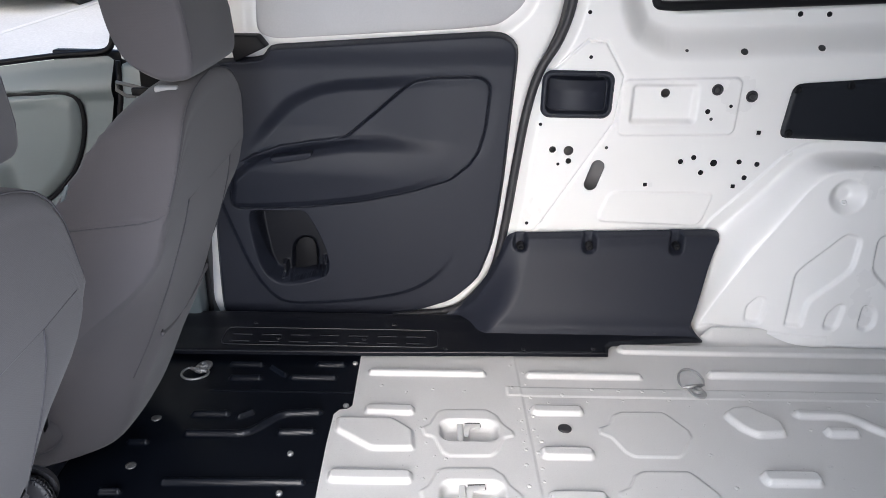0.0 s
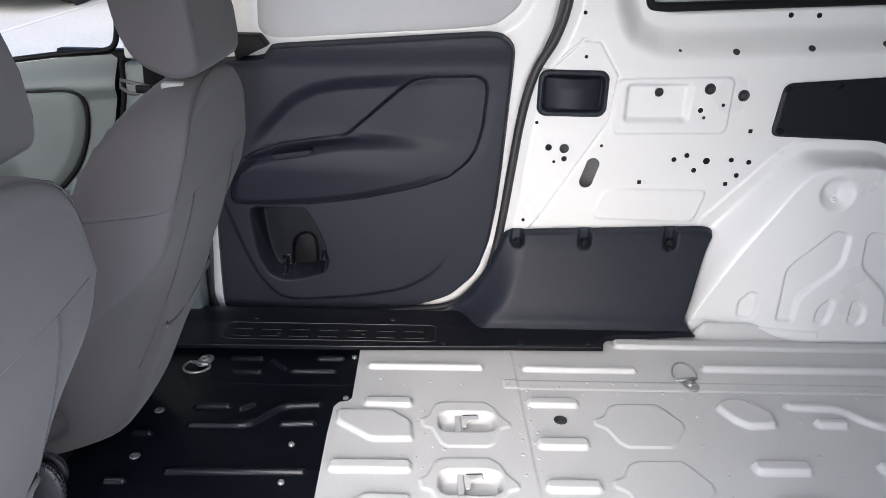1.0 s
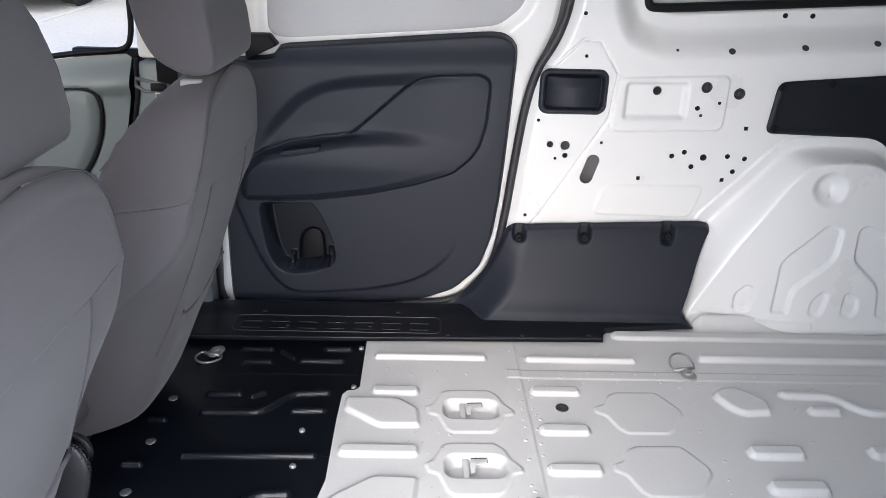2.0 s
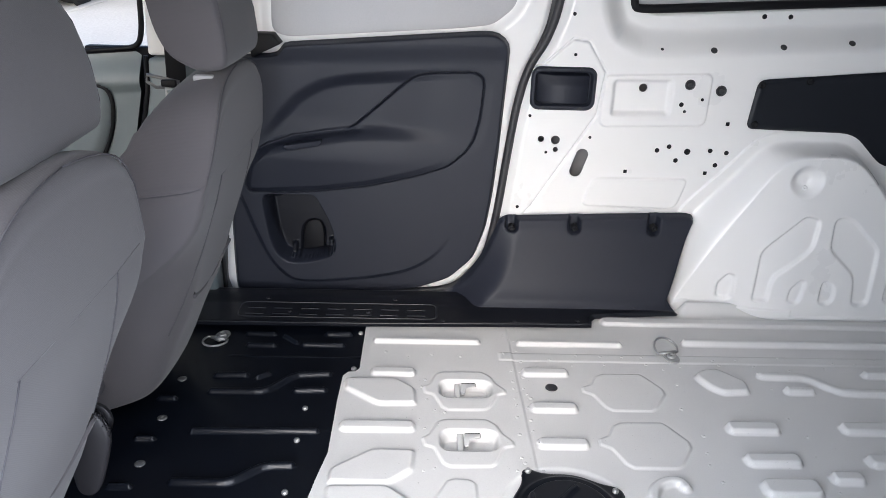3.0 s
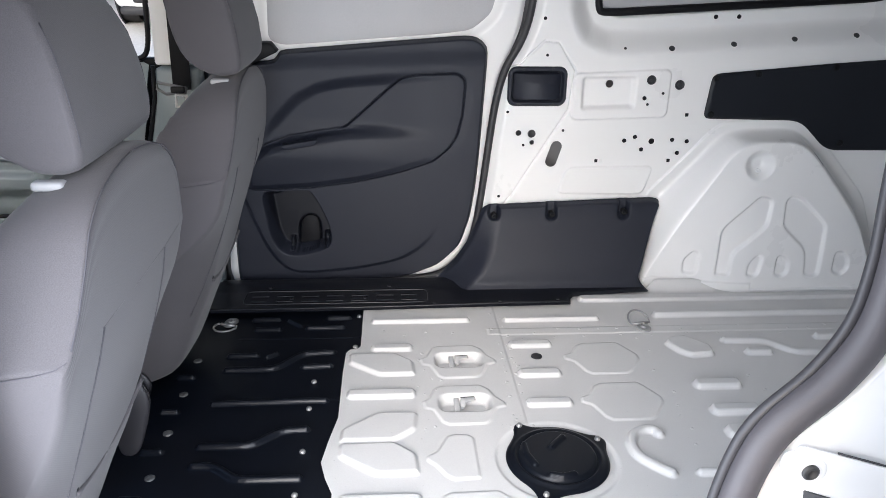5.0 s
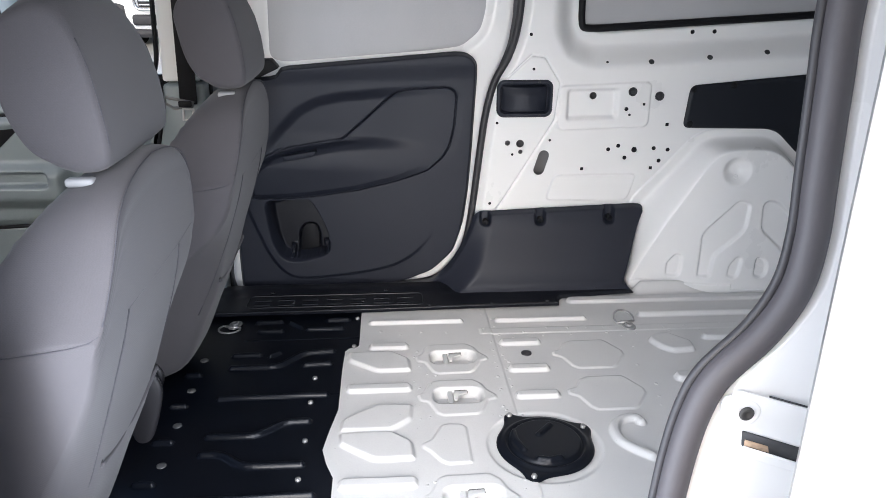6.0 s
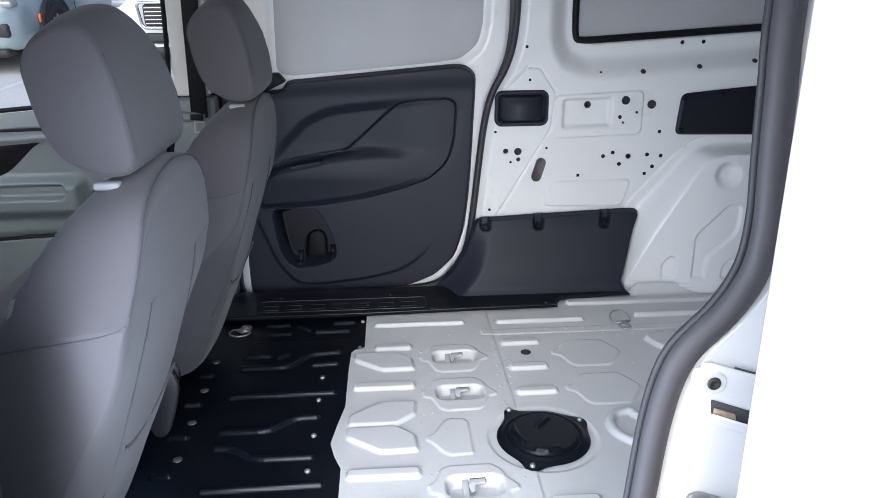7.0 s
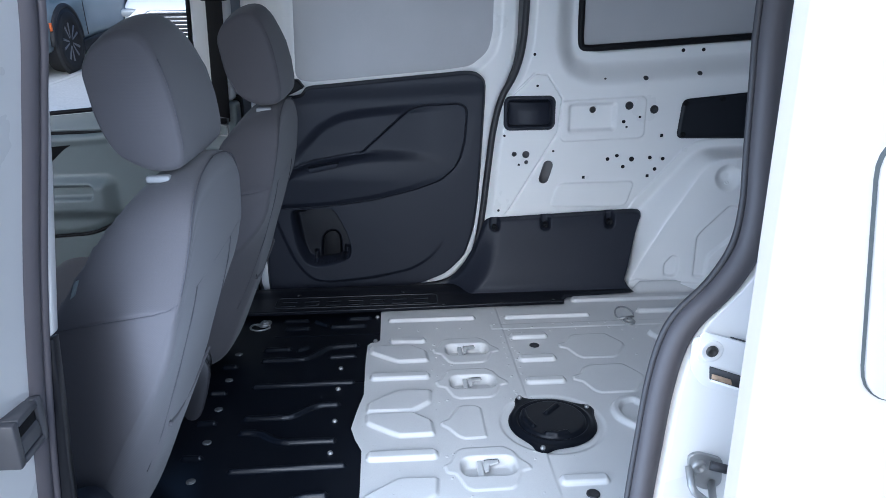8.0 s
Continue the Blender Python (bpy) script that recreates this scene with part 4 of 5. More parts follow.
REAR_Z = [0.13, 0.18, 0.27, 0.39, 0.50, 0.555, 0.60, 0.65, 0.70, 0.738]
REAR_X = [-0.44, -0.40, -0.345, -0.300, -0.265, -0.252, -0.243, -0.236, -0.234, -0.236]


def rear_x(z):
    return float(np.interp(z, REAR_Z, REAR_X))


def shoulder(u, front):
    """The height of the backrest's arched top at u metres from its middle."""
    us = [0, 0.05, 0.10, 0.13, 0.155, 0.177, 0.195, 0.212, 0.228, 0.235]
    rear = float(np.interp(u, us, [0.730, 0.726, 0.716, 0.704, 0.687, 0.657, 0.619, 0.585, 0.562, 0.554]))
    fore = float(np.interp(u, us, [0.752, 0.750, 0.742, 0.730, 0.710, 0.676, 0.630, 0.592, 0.566, 0.557]))
    return rear + (fore - rear) * front


def back_shape(x, y, z, s, fall=0.045):
    w = float(ss(0.03, 0.13, np.float64(rear_x(z) - x)))
    zt = shoulder(abs(y), w)
    zb = zt - 0.05
    z2 = z if z < zb else zb + (z - zb) * (zt - zb) / (0.765 - zb)
    front = float(ss(-0.30, -0.42, np.float64(x)))
    rear = 1 - float(ss(0.0, 0.10, np.float64(rear_x(z) - x)))
    low = 1 - float(ss(0.26, 0.50, np.float64(z2)))
    roll = fall * low * rear * max(0.0, abs(s) - 0.55) ** 2 / 0.2
    return x + rear_x(z2) - rear_x(z) + 0.03 * front * (1 - s * s) - roll, y * (1 - 0.10 * low), z2


def head_shape(x, y, z, s):
    narrow = 1.0 - (0.30 if y > 0 else 0.14) * float(ss(0.78, 0.97, np.float64(z))) ** 1.3
    rear = float(ss(-0.345, -0.275, np.float64(x)))
    return x - 0.004 * s * s, y * narrow * (0.90 + 0.10 * rear) + 0.034, z - 0.022 * s * s * float(ss(0.84, 0.95, np.float64(z)))


def seat(label, at, side, knob=True, head_x=0.0, covers=True, fall=0.045):
    t = thing("front_seat", label, "seat", at, group="front seats")
    back = part("backrest", pillow(BACK, 0.235, 0.014, lambda x, y, z, s: back_shape(x, y, z, s, fall), 6, 28, 0.13), SEAT_CLOTH, t)
    head = part("headrest", pillow(HEAD, 0.133, 0.014, head_shape, 6, 12, 0.10), SEAT_CLOTH, t)
    head.location.x = head_x
    part("cushion", pillow(CUSHION, 0.235, 0.05), SEAT_CLOTH, t)
    for s in (-1, 1):
        part("headrest_guide", box(-0.317 + head_x, -0.280 + head_x, s * 0.085 - 0.019, s * 0.085 - 0.001, 0.7085, 0.7200, 0.004), GUIDE_GREY, t, "grey plastic headrest guide")
        part("headrest_post", tube([(-0.299 + head_x, s * 0.065 + 0.020, 0.70), (-0.303 + head_x, s * 0.065 + 0.020, 0.78)], 0.005, 8), STEEL, t)
        # sewn seams
        edge = [(s * u, shoulder(u, 0) - 0.002) for u in (0.0, 0.03, 0.06, 0.09, 0.11, 0.13, 0.145, 0.158, 0.170, 0.180, 0.190, 0.199, 0.207, 0.215, 0.222)]
        part("edge_seam", tube([(rear_x(z) - 0.001, y, z) for y, z in edge], 0.0012, 6), THREAD, back)
        part("side_seam", tube([(rear_x(0.56) + 0.0003, s * 0.2205, 0.561), (rear_x(0.56) - 0.0040, s * 0.2290, 0.558), (rear_x(0.55) - 0.0110, s * 0.2345, 0.553), (-0.29, s * 0.2354, 0.546), (-0.33, s * 0.2356, 0.540), (-0.37, s * 0.2356, 0.535), (-0.43, s * 0.2350, 0.526)], 0.0010, 6), THREAD, back)
        seam = ((-0.2560, 0.742), (-0.2530, 0.765), (-0.2570, 0.81), (-0.2660, 0.86), (-0.2735, 0.887), (-0.2780, 0.905))
        part("head_seam", tube([head_shape(x, s * 0.1255, z, s * 0.94) for x, z in seam], 0.0011, 6), THREAD, head)
        part("panel_seam", tube([back_shape(rear_x(z) + 0.0012, s * y, z, s * y / 0.235, fall) for y, z in ((0.125, 0.545), (0.134, 0.50), (0.143, 0.45), (0.150, 0.40), (0.156, 0.35), (0.162, 0.29), (0.166, 0.22))], 0.0011, 6), THREAD, back)
    part("pocket_seam", tube([(rear_x(z) - 0.0003, y, z) for y, z in ((-0.128, 0.545), (-0.06, 0.544), (0.0, 0.543), (0.13, 0.545), (0.205, 0.553))], 0.0011, 6), SEAT_CLOTH, back)
    mouth = [(rear_x(z) + 0.0015, y, z) for y, z in ((-0.125, 0.303), (-0.07, 0.288), (0.0, 0.283), (0.07, 0.292), (0.130, 0.318))]
    # black rod on the cloth paints the shade inside the pocket mouth
    part("pocket_mouth_shade", tube(spline(mouth, 5), 0.0050, 8, False, None, 0.7, (1, 0, 0)), DEEP_BLACK, back, "black rod standing for the shade in the back pocket's mouth")
    part("pocket_hem", tube(spline([(x + 0.0025, y, z - 0.008) for x, y, z in mouth], 5), 0.0040, 8), SEAT_CLOTH, back, "sagging cloth hem")
    part("side_tag", prism([(-0.398, 0.578), (-0.391, 0.583), (-0.381, 0.607), (-0.388, 0.603)], 'Y', -side * 0.241, -side * 0.236, 0.001), GREY_TRIM, t, "small sewn grey tag")
    if covers:
        part("recliner_cover", lathe([(0.034, 0.0), (0.032, 0.008), (0.028, 0.014), (0.024, 0.011), (0.008, 0.012)], 28, None, (0, 0, 0), 'Y'), SHIELD_GREY, t, "dark grey plastic recliner cover").matrix_basis = pose(-0.384, side * 0.236, 0.225, 0, 0, 180 if side > 0 else 0)
        part("hinge_shield", prism(rounded([(-0.425, 0.08), (-0.390, 0.08), (-0.366, 0.150), (-0.352, 0.205), (-0.366, 0.246), (-0.395, 0.250), (-0.430, 0.20)], 4, True, 0.03), 'Y', side * 0.234 - 0.012, side * 0.234 + 0.006, 0.006), SHIELD_GREY, t, "dark grey plastic hinge shield")
    if knob:
        part("recline_knob", lathe([(0.036, 0.0), (0.034, 0.012), (0.026, 0.020), (0.008, 0.021)], 24, None, (0, 0, 0), 'Y'), BLACK_PLASTIC, t, "black recline knob").matrix_basis = pose(-0.425, side * -0.238, 0.225, 0, 0, 0 if side > 0 else 180)
    part("base", box(-0.93, -0.55, -0.17, 0.17, -0.004, 0.11, 0.012), SILL_PLASTIC, t, "black seat pedestal")
    return t


near_seat = seat("grey cloth front bucket seat with tall headrest beside the open door", (0, 0.68, 0), 1)
far_seat = seat("grey cloth front bucket seat beside the closed far door", (0.028, 1.345, 0), 1, False, 0.022, False, 0.13)

# ---- near side: rear pillar and body side ----
NEAR_SEAL = [(0.474, 1.20), (0.470, 0.964), (0.473, 0.883), (0.477, 0.803), (0.480, 0.744), (0.474, 0.693), (0.451, 0.648), (0.4125, 0.603), (0.396, 0.564), (0.3855, 0.503), (0.378, 0.408), (0.366, 0.25), (0.345, 0.12), (0.29, 0.03), (0.20, -0.02)]
NEAR_PTS = spline([(x, 0.25, z) for x, z in NEAR_SEAL], 8)
pillar = thing("body_side", "white painted body side with rear door pillar", "body side", (0.5, 0.1, 0), "structure")
zs = [p.z for p in NEAR_PTS][::-1]
xs = [p.x for p in NEAR_PTS][::-1]


def jamb(U, V):
    """Across the pillar (u: 0 inside to 1 outside) and up it (v)."""
    sx = np.interp(V, zs, xs)
    knots = [0, 0.06, 0.14, 0.22, 0.28, 0.44, 0.48, 0.56, 0.62, 0.66, 0.70, 0.76, 0.85, 1.0]
    kx = [sx + 0.30, sx + 0.05, sx + 0.006, sx + 0.012, sx + 0.030, np.maximum(sx + 0.06, 0.550), np.maximum(sx + 0.066, 0.556), np.maximum(sx + 0.066, 0.556), np.full(U.shape, 0.470), np.full(U.shape, 0.412), np.full(U.shape, 0.4055), np.full(U.shape, 0.414), np.full(U.shape, 0.60), np.full(U.shape, 2.35)]
    ky = [0.30, 0.288, 0.278, 0.268, 0.240, 0.237, 0.230, 0.120, 0.098, 0.090, 0.078, 0.068, 0.062, 0.045]
    X, Y = np.zeros(U.shape), np.zeros(U.shape)
    for i in range(len(knots) - 1):
        w = (U >= knots[i]) & (U <= knots[i + 1])
        t = (U - knots[i]) / (knots[i + 1] - knots[i])
        X = np.where(w, kx[i] * (1 - t) + kx[i + 1] * t, X)
        Y = np.where(w, ky[i] * (1 - t) + ky[i + 1] * t, Y)
    return X, Y


def jamb_place(U, V, H):
    X, Y = jamb(U, V)
    return X, Y, V


under(put("pillar_skin", sheet("pillar_skin", 0, 1, -0.10, 1.22, 0.004, jamb_place, lambda U, V: 0 * U), WHITE), pillar)
under(part("pillar_seal", tube([(p.x + 0.009, p.y, p.z) for p in NEAR_PTS], 0.0148, 14), SEAL_GREY, None, "grey rubber door seal"), pillar)
under(part("seal_lip", tube([(p.x - 0.0045, p.y + 0.012, p.z + 0.003) for p in NEAR_PTS], 0.0052, 8), RUBBER, None, "dark inner lip of the seal"), pillar)


def round_box(x0, x1, z0, z1, r):
    return rounded([(x0, z0), (x1, z0), (x1, z1), (x0, z1)], 5, True, r)


FLAP = rounded([(0.523, 0.600), (0.72, 0.600), (0.72, 0.865), (0.491, 0.865)], 5, True, 0.040)
under(part("flap_gap", prism([(0.61 + 1.010 * (x - 0.61), 0.73 + 1.010 * (z - 0.73)) for x, z in FLAP], 'Y', 0.0600, 0.075), GREY_TRIM, None, "dark gap round the filler flap"), pillar)
under(part("filler_flap", prism(FLAP, 'Y', 0.0575, 0.07, 0.001), WHITE, None, "white filler flap"), pillar)
bolt_plate = thing("striker_plate", "white painted pillar bracket with a dark bolt and slot", "bracket", (0.45, 0.235, 0.57))
under(part("foot", prism(rounded([(0.4225, 0.590), (0.4225, 0.545), (0.440, 0.520), (0.545, 0.480), (0.545, 0.560)], 4, True, 0.012), 'Y', 0.2358, 0.2395, 0.001), WHITE), bolt_plate)
plate_bm = prism(rounded([(0.430, 0.598), (0.545, 0.560), (0.545, 0.5140), (0.447, 0.5505), (0.428, 0.5560)], 4, True, 0.010), 'Y', 0.2322, 0.2350, 0.0012)
under(part("plate", plate_bm, WHITE), bolt_plate)
under(part("bolt_ring", lathe([(0.0145, -0.003), (0.0145, 0.0), (0.0130, 0.0012), (0.0105, 0.0004)], 24, None, (0.446, 0.2320, 0.570), 'Y'), WHITE), bolt_plate)
under(part("bolt", lathe([(0.0075, -0.003), (0.0075, 0.0015), (0.006, 0.003), (0.004, 0.003), (0.003, 0.001)], 18, None, (0.446, 0.2316, 0.570), 'Y'), STEEL_DARK, None, "dark bolt head"), bolt_plate)
under(part("slot", prism(rounded([(0.447, 0.5475), (0.544, 0.5115), (0.544, 0.4920), (0.449, 0.5290)], 2, True, 0.002), 'Y', 0.2346, 0.2380), HOLE_GREY, None, "dark open slot"), bolt_plate)
under(part("slot_edge", prism([(0.451, 0.5370), (0.476, 0.5280), (0.478, 0.5205), (0.451, 0.5305)], 'Y', 0.2336, 0.2375), material("rust_tinged_primer", (0.42, 0.30, 0.20), 0.8, 0, 0.5, 90), None, "rust-tinged slot edge"), bolt_plate)
under(part("top_gap", tube([(0.468, 0.2338, 0.5868), (0.545, 0.2338, 0.5615)], 0.0011, 6), HOLE_GREY, None, "dark gap over the bracket"), bolt_plate)
under(part("slot_lip", tube([(0.450, 0.2335, 0.5285), (0.544, 0.2335, 0.4925)], 0.0018, 8), WHITE), bolt_plate)
striker = thing("door_striker", "steel door striker loop on the white pillar", "striker", (0.455, 0.235, 0.395))
under(part("plate", prism(rounded([(0.433, 0.419), (0.446, 0.424), (0.480, 0.412), (0.482, 0.372), (0.462, 0.364), (0.438, 0.378)], 3, True, 0.008), 'Y', 0.2325, 0.2385, 0.0015), STEEL, None, "zinc striker plate"), striker)
under(part("loop", tube([(0.436, 0.234, 0.402), (0.433, 0.214, 0.388), (0.436, 0.208, 0.382), (0.454, 0.206, 0.367), (0.462, 0.210, 0.366), (0.468, 0.234, 0.378)], 0.0052, 10), STEEL), striker)
under(part("screw", lathe([(0.010, 0.0), (0.010, 0.003), (0.008, 0.0055), (0.004, 0.0055), (0.003, 0.003)], 18, None, (0.448, 0.2325, 0.403), 'Y'), STEEL), striker)
under(part("buffer", tube([(0.458, 0.222, 0.412), (0.475, 0.216, 0.410), (0.494, 0.213, 0.404)], 0.0062, 8), RUBBER, None, "black rubber buffer"), striker)

# near front pillar
CATCH_GREY = material("grey_catch", (0.12, 0.12, 0.13), 0.4, 0.3, 0.1, 20)
FRONT_SEAL = [(-0.262, 1.20), (-0.278, 0.98), (-0.296, 0.87), (-0.338, 0.64), (-0.370, 0.387), (-0.382, 0.20), (-0.36, 0.06), (-0.30, -0.02)]
FP = spline([(x, 0.25, z) for x, z in FRONT_SEAL], 8)
fzs, fxs = [p.z for p in FP][::-1], [p.x for p in FP][::-1]
front_pillar = thing("front_pillar", "white painted centre pillar of the door opening", "pillar", (-0.35, 0.15, 0), "structure")


def front_place(U, V, H):
    sx = np.interp(V, fzs, fxs)
    knots = [0, 0.2, 0.4, 0.7, 0.8, 1.0]
    kx = [sx - 0.25, sx - 0.01, sx - 0.014, sx - 0.045, sx - 0.055, sx - 0.35]
    ky = [0.30, 0.268, 0.255, 0.100, 0.070, 0.060]
    X, Y = np.zeros(U.shape), np.zeros(U.shape)
    for i in range(5):
        w = (U >= knots[i]) & (U <= knots[i + 1])
        t = (U - knots[i]) / (knots[i + 1] - knots[i])
        X = np.where(w, kx[i] * (1 - t) + kx[i + 1] * t, X)
        Y = np.where(w, ky[i] * (1 - t) + ky[i + 1] * t, Y)
    return X, Y, V


under(put("pillar_skin", sheet("pillar_skin", 0, 1, -0.10, 1.22, 0.02, front_place, lambda U, V: 0 * U), WHITE), front_pillar)
# front seal painted lighter to look strongly lit
under(part("seal_lip", tube([(p.x - 0.0055, p.y + 0.010, p.z) for p in FP], 0.0055, 8), SEAL_LIT), front_pillar)
under(part("pillar_seal", tube([(p.x - 0.018, p.y, p.z) for p in FP], 0.0125, 12), SEAL_LIT, None, "grey rubber door seal"), front_pillar)
under(part("catch_pocket", box(-0.392, -0.3615, 0.184, 0.230, 0.494, 0.532, 0.003), DEEP_BLACK, None, "dark catch pocket"), front_pillar)
for x0, x1, y0, y1, z0, z1 in ((-0.39, -0.3575, 0.172, 0.184, 0.485, 0.541), (-0.39, -0.3575, 0.230, 0.242, 0.485, 0.541), (-0.39, -0.3575, 0.1845, 0.2295, 0.532, 0.541), (-0.39, -0.3575, 0.1845, 0.2295, 0.485, 0.494)):
    under(part("catch_frame", box(x0, x1, y0, y1, z0, z1, 0.002), CATCH_GREY, None, "grey catch frame"), front_pillar)
under(part("catch", prism([(-0.362, 0.496), (-0.3585, 0.496), (-0.3595, 0.512), (-0.362, 0.517)], 'Y', 0.186, 0.228, 0.0008), CATCH_GREY, None, "grey door catch"), front_pillar)
under(part("inner_strip", prism([(-0.355, 0.60), (-0.341, 0.607), (-0.3115, 0.80), (-0.2855, 1.00), (-0.270, 1.20), (-0.300, 1.20), (-0.315, 0.98), (-0.337, 0.80)], 'Y', 0.262, 0.280, 0.003), WHITE, None, "pale inner pillar strip"), front_pillar)

under(part("lower_strip", prism([(-0.357, 0.597), (-0.341, 0.603), (-0.347, 0.52), (-0.355, 0.43), (-0.363, 0.30), (-0.371, 0.10), (-0.41, 0.10), (-0.40, 0.30), (-0.378, 0.45)], 'Y', 0.262, 0.280, 0.003), SILL_PLASTIC, None, "black lower pillar strip"), front_pillar)

# ---- cab, far side: front door, centre pillar, belt ----
front_door = thing("front_door", "closed front door with grey moulded trim and open view through its window", "door", (-0.9, 1.80, 0.3))


FD_OUT = [(-1.55, -0.05), (-0.66, -0.05), (-0.640, 0.25), (-0.600, 0.45), (-0.570, 0.575), (-0.562, 0.660), (-0.575, 0.668), (-0.69, 0.658), (-0.864, 0.633), (-0.993, 0.623), (-1.55, 0.585)]


def fd_height(U, V):
    top = np.interp(U, [-1.55, -0.993, -0.864, -0.69, -0.56], [0.585, 0.623, 0.633, 0.658, 0.668])
    H = 0.010 + 0.026 * ss(-0.005, 0.070, top - V) - 0.012 * ss(0.07, 0.10, top - V)
    pad = sd_poly(U, V, rounded([(-1.60, 0.558), (-0.863, 0.574), (-0.660, 0.588), (-0.643, 0.545), (-0.655, 0.470), (-0.690, 0.395), (-0.760, 0.325), (-0.92, 0.243), (-1.6, 0.210)], 4, True, 0.045))
    H += 0.012 * (1 - ss(-0.03, 0.0, pad)) - 0.014 * (1 - ss(0.001, 0.006, np.abs(pad)))
    arm = sd_box(U, V, -1.6, -0.83, 0.30, 0.435, 0.03)
    H += 0.035 * (1 - ss(-0.04, 0.01, arm))
    slot = sd_box(U, V, -1.10, -0.892, 0.368, 0.410, 0.015)
    H = np.where(slot < 0.003, H - 0.030 * (1 - ss(-0.007, 0.003, slot)), H)
    return H


under(put("inner_panel", sheet("inner_panel", -1.55, -0.555, -0.05, 0.680, 0.005, lambda U, V, H: (U, 1.815 - H, V), fd_height, lambda U, V: sd_poly(U, V, FD_OUT)), GREY_TRIM, None, "grey moulded door trim"), front_door)
PAD_LINE = rounded([(-1.50, 0.560), (-0.863, 0.574), (-0.660, 0.588), (-0.643, 0.545), (-0.655, 0.470), (-0.690, 0.395), (-0.760, 0.325), (-0.92, 0.243), (-1.5, 0.215)], 4, True, 0.045)
under(part("pad_gap", tube([(x, 1.7905, z) for x, z in PAD_LINE], 0.0055, 8, True), DEEP_BLACK, None, "dark gap round the door pad"), front_door)
under(part("grip_recess", prism(rounded([(-1.50, 0.540), (-0.98, 0.548), (-0.852, 0.566), (-0.905, 0.552), (-0.965, 0.527), (-1.045, 0.455), (-1.10, 0.428), (-1.5, 0.425)], 3, True, 0.02), 'Y', 1.776, 1.80, 0.002), DEEP_BLACK, None, "black grip recess"), front_door)
under(part("gap_seal", tube([(-0.548, 1.790, 0.660), (-0.554, 1.790, 0.575), (-0.584, 1.790, 0.45), (-0.625, 1.790, 0.25), (-0.645, 1.790, -0.04)], 0.006, 8), DEEP_BLACK, None, "black door gap seal"), front_door)
FW = [(-1.50, 0.592), (-0.993, 0.630), (-0.864, 0.640), (-0.69, 0.665), (-0.572, 0.676), (-0.558, 0.72), (-0.540, 1.10), (-1.25, 1.10)]
FW_R = rounded(FW, 4, True, 0.03)
under(part("window_seal", tube([(x, 1.815, z) for x, z in FW_R], 0.007, 8, True), DEEP_BLACK), front_door)

centre = thing("centre_pillar", "pale centre pillar trim beside the front seat", "pillar", (-0.5, 1.82, 0.5), "structure")
under(part("upper_trim", prism([(-0.545, 0.660), (-0.440, 0.660), (-0.42, 1.20), (-0.532, 1.20)], 'Y', 1.795, 1.86, 0.008), WHITE, None, "pale upper pillar trim"), centre)
under(part("lower_trim", prism([(-0.638, -0.03), (-0.430, -0.03), (-0.430, 0.30), (-0.43, 0.655), (-0.5440, 0.655), (-0.549, 0.575), (-0.579, 0.45), (-0.620, 0.25)], 'Y', 1.785, 1.86, 0.010), GREY_TRIM, None, "grey lower pillar trim"), centre)
under(part("window_corner", prism([(-0.30, 0.655), (-0.225, 0.69), (-0.245, 0.715), (-0.31, 0.715)], 'Y', 1.835, 1.88, 0.004), DEEP_BLACK), centre)

under(part("pillar_core", box(-0.72, -0.425, 1.845, 1.875, -0.05, 0.672, 0.004), DEEP_BLACK, None, "black inner pillar"), centre)
belt = thing("seat_belt", "black seat belt with steel tongue hanging on the pillar", "belt", (-0.48, 1.76, 0.9))
under(part("webbing", prism([(-0.497, 0.60), (-0.449, 0.60), (-0.432, 1.10), (-0.480, 1.10)], 'Y', 1.770, 1.773, 0.0008), DEEP_BLACK), belt)
under(part("guide", box(-0.50, -0.42, 1.755, 1.79, 0.955, 0.985, 0.008), DEEP_BLACK), belt)
under(part("guide_loop", tube([(-0.500, 1.655, 0.640), (-0.424, 1.640, 0.628), (-0.428, 1.640, 0.618), (-0.480, 1.65, 0.612), (-0.502, 1.655, 0.624)], 0.0042, 8, True), DULL_ZINC, None, "bent steel guide loop"), belt)
under(part("tongue", tube([(-0.452, 1.63, 0.585), (-0.428, 1.63, 0.583), (-0.424, 1.63, 0.612), (-0.450, 1.63, 0.614)], 0.0042, 6, True), STEEL, None, "bright steel tongue"), belt)
under(part("tongue_cover", box(-0.462, -0.428, 1.628, 1.640, 0.618, 0.634, 0.003), DEEP_BLACK), belt)

for x, z, r in ((-0.280, 0.775, 0.006), (-0.278, 0.800, 0.004)):
    under(part("hole", lathe([(r * 1.2, -0.002), (r, 0.001), (r * 0.8, 0.0006)], 14, None, (x, 1.883, z), 'Y'), DEEP_BLACK), door)

# ---- closing shell of the van ----
back_floor = tagged(part("floor_rear", box(1.75, 2.343, 0.30, 1.833, -0.05, 0.0, 0.002), FLOOR_PAINT), "pale grey painted rear load floor", "floor", kind="structure")
# unseen rear wall, added to keep daylight from coming in behind
rear_blocker = tagged(part("wall_rear", box(2.345, 2.375, 0.28, 1.90, -0.05, 1.22, 0.004), WHITE), "unseen white wall added to close off the rear", "wall", kind="structure")
back_wall = tagged(part("wall_far_rear", box(1.80, 2.343, 1.835, 1.87, -0.03, 1.214, 0.002), WHITE), "white painted inner side wall by the rear doors", "wall", kind="structure")
roof = tagged(part("ceiling", box(-1.3, 2.38, 0.10, 1.93, 1.215, 1.25, 0.01), WHITE), "white painted roof panel", "ceiling", kind="structure")
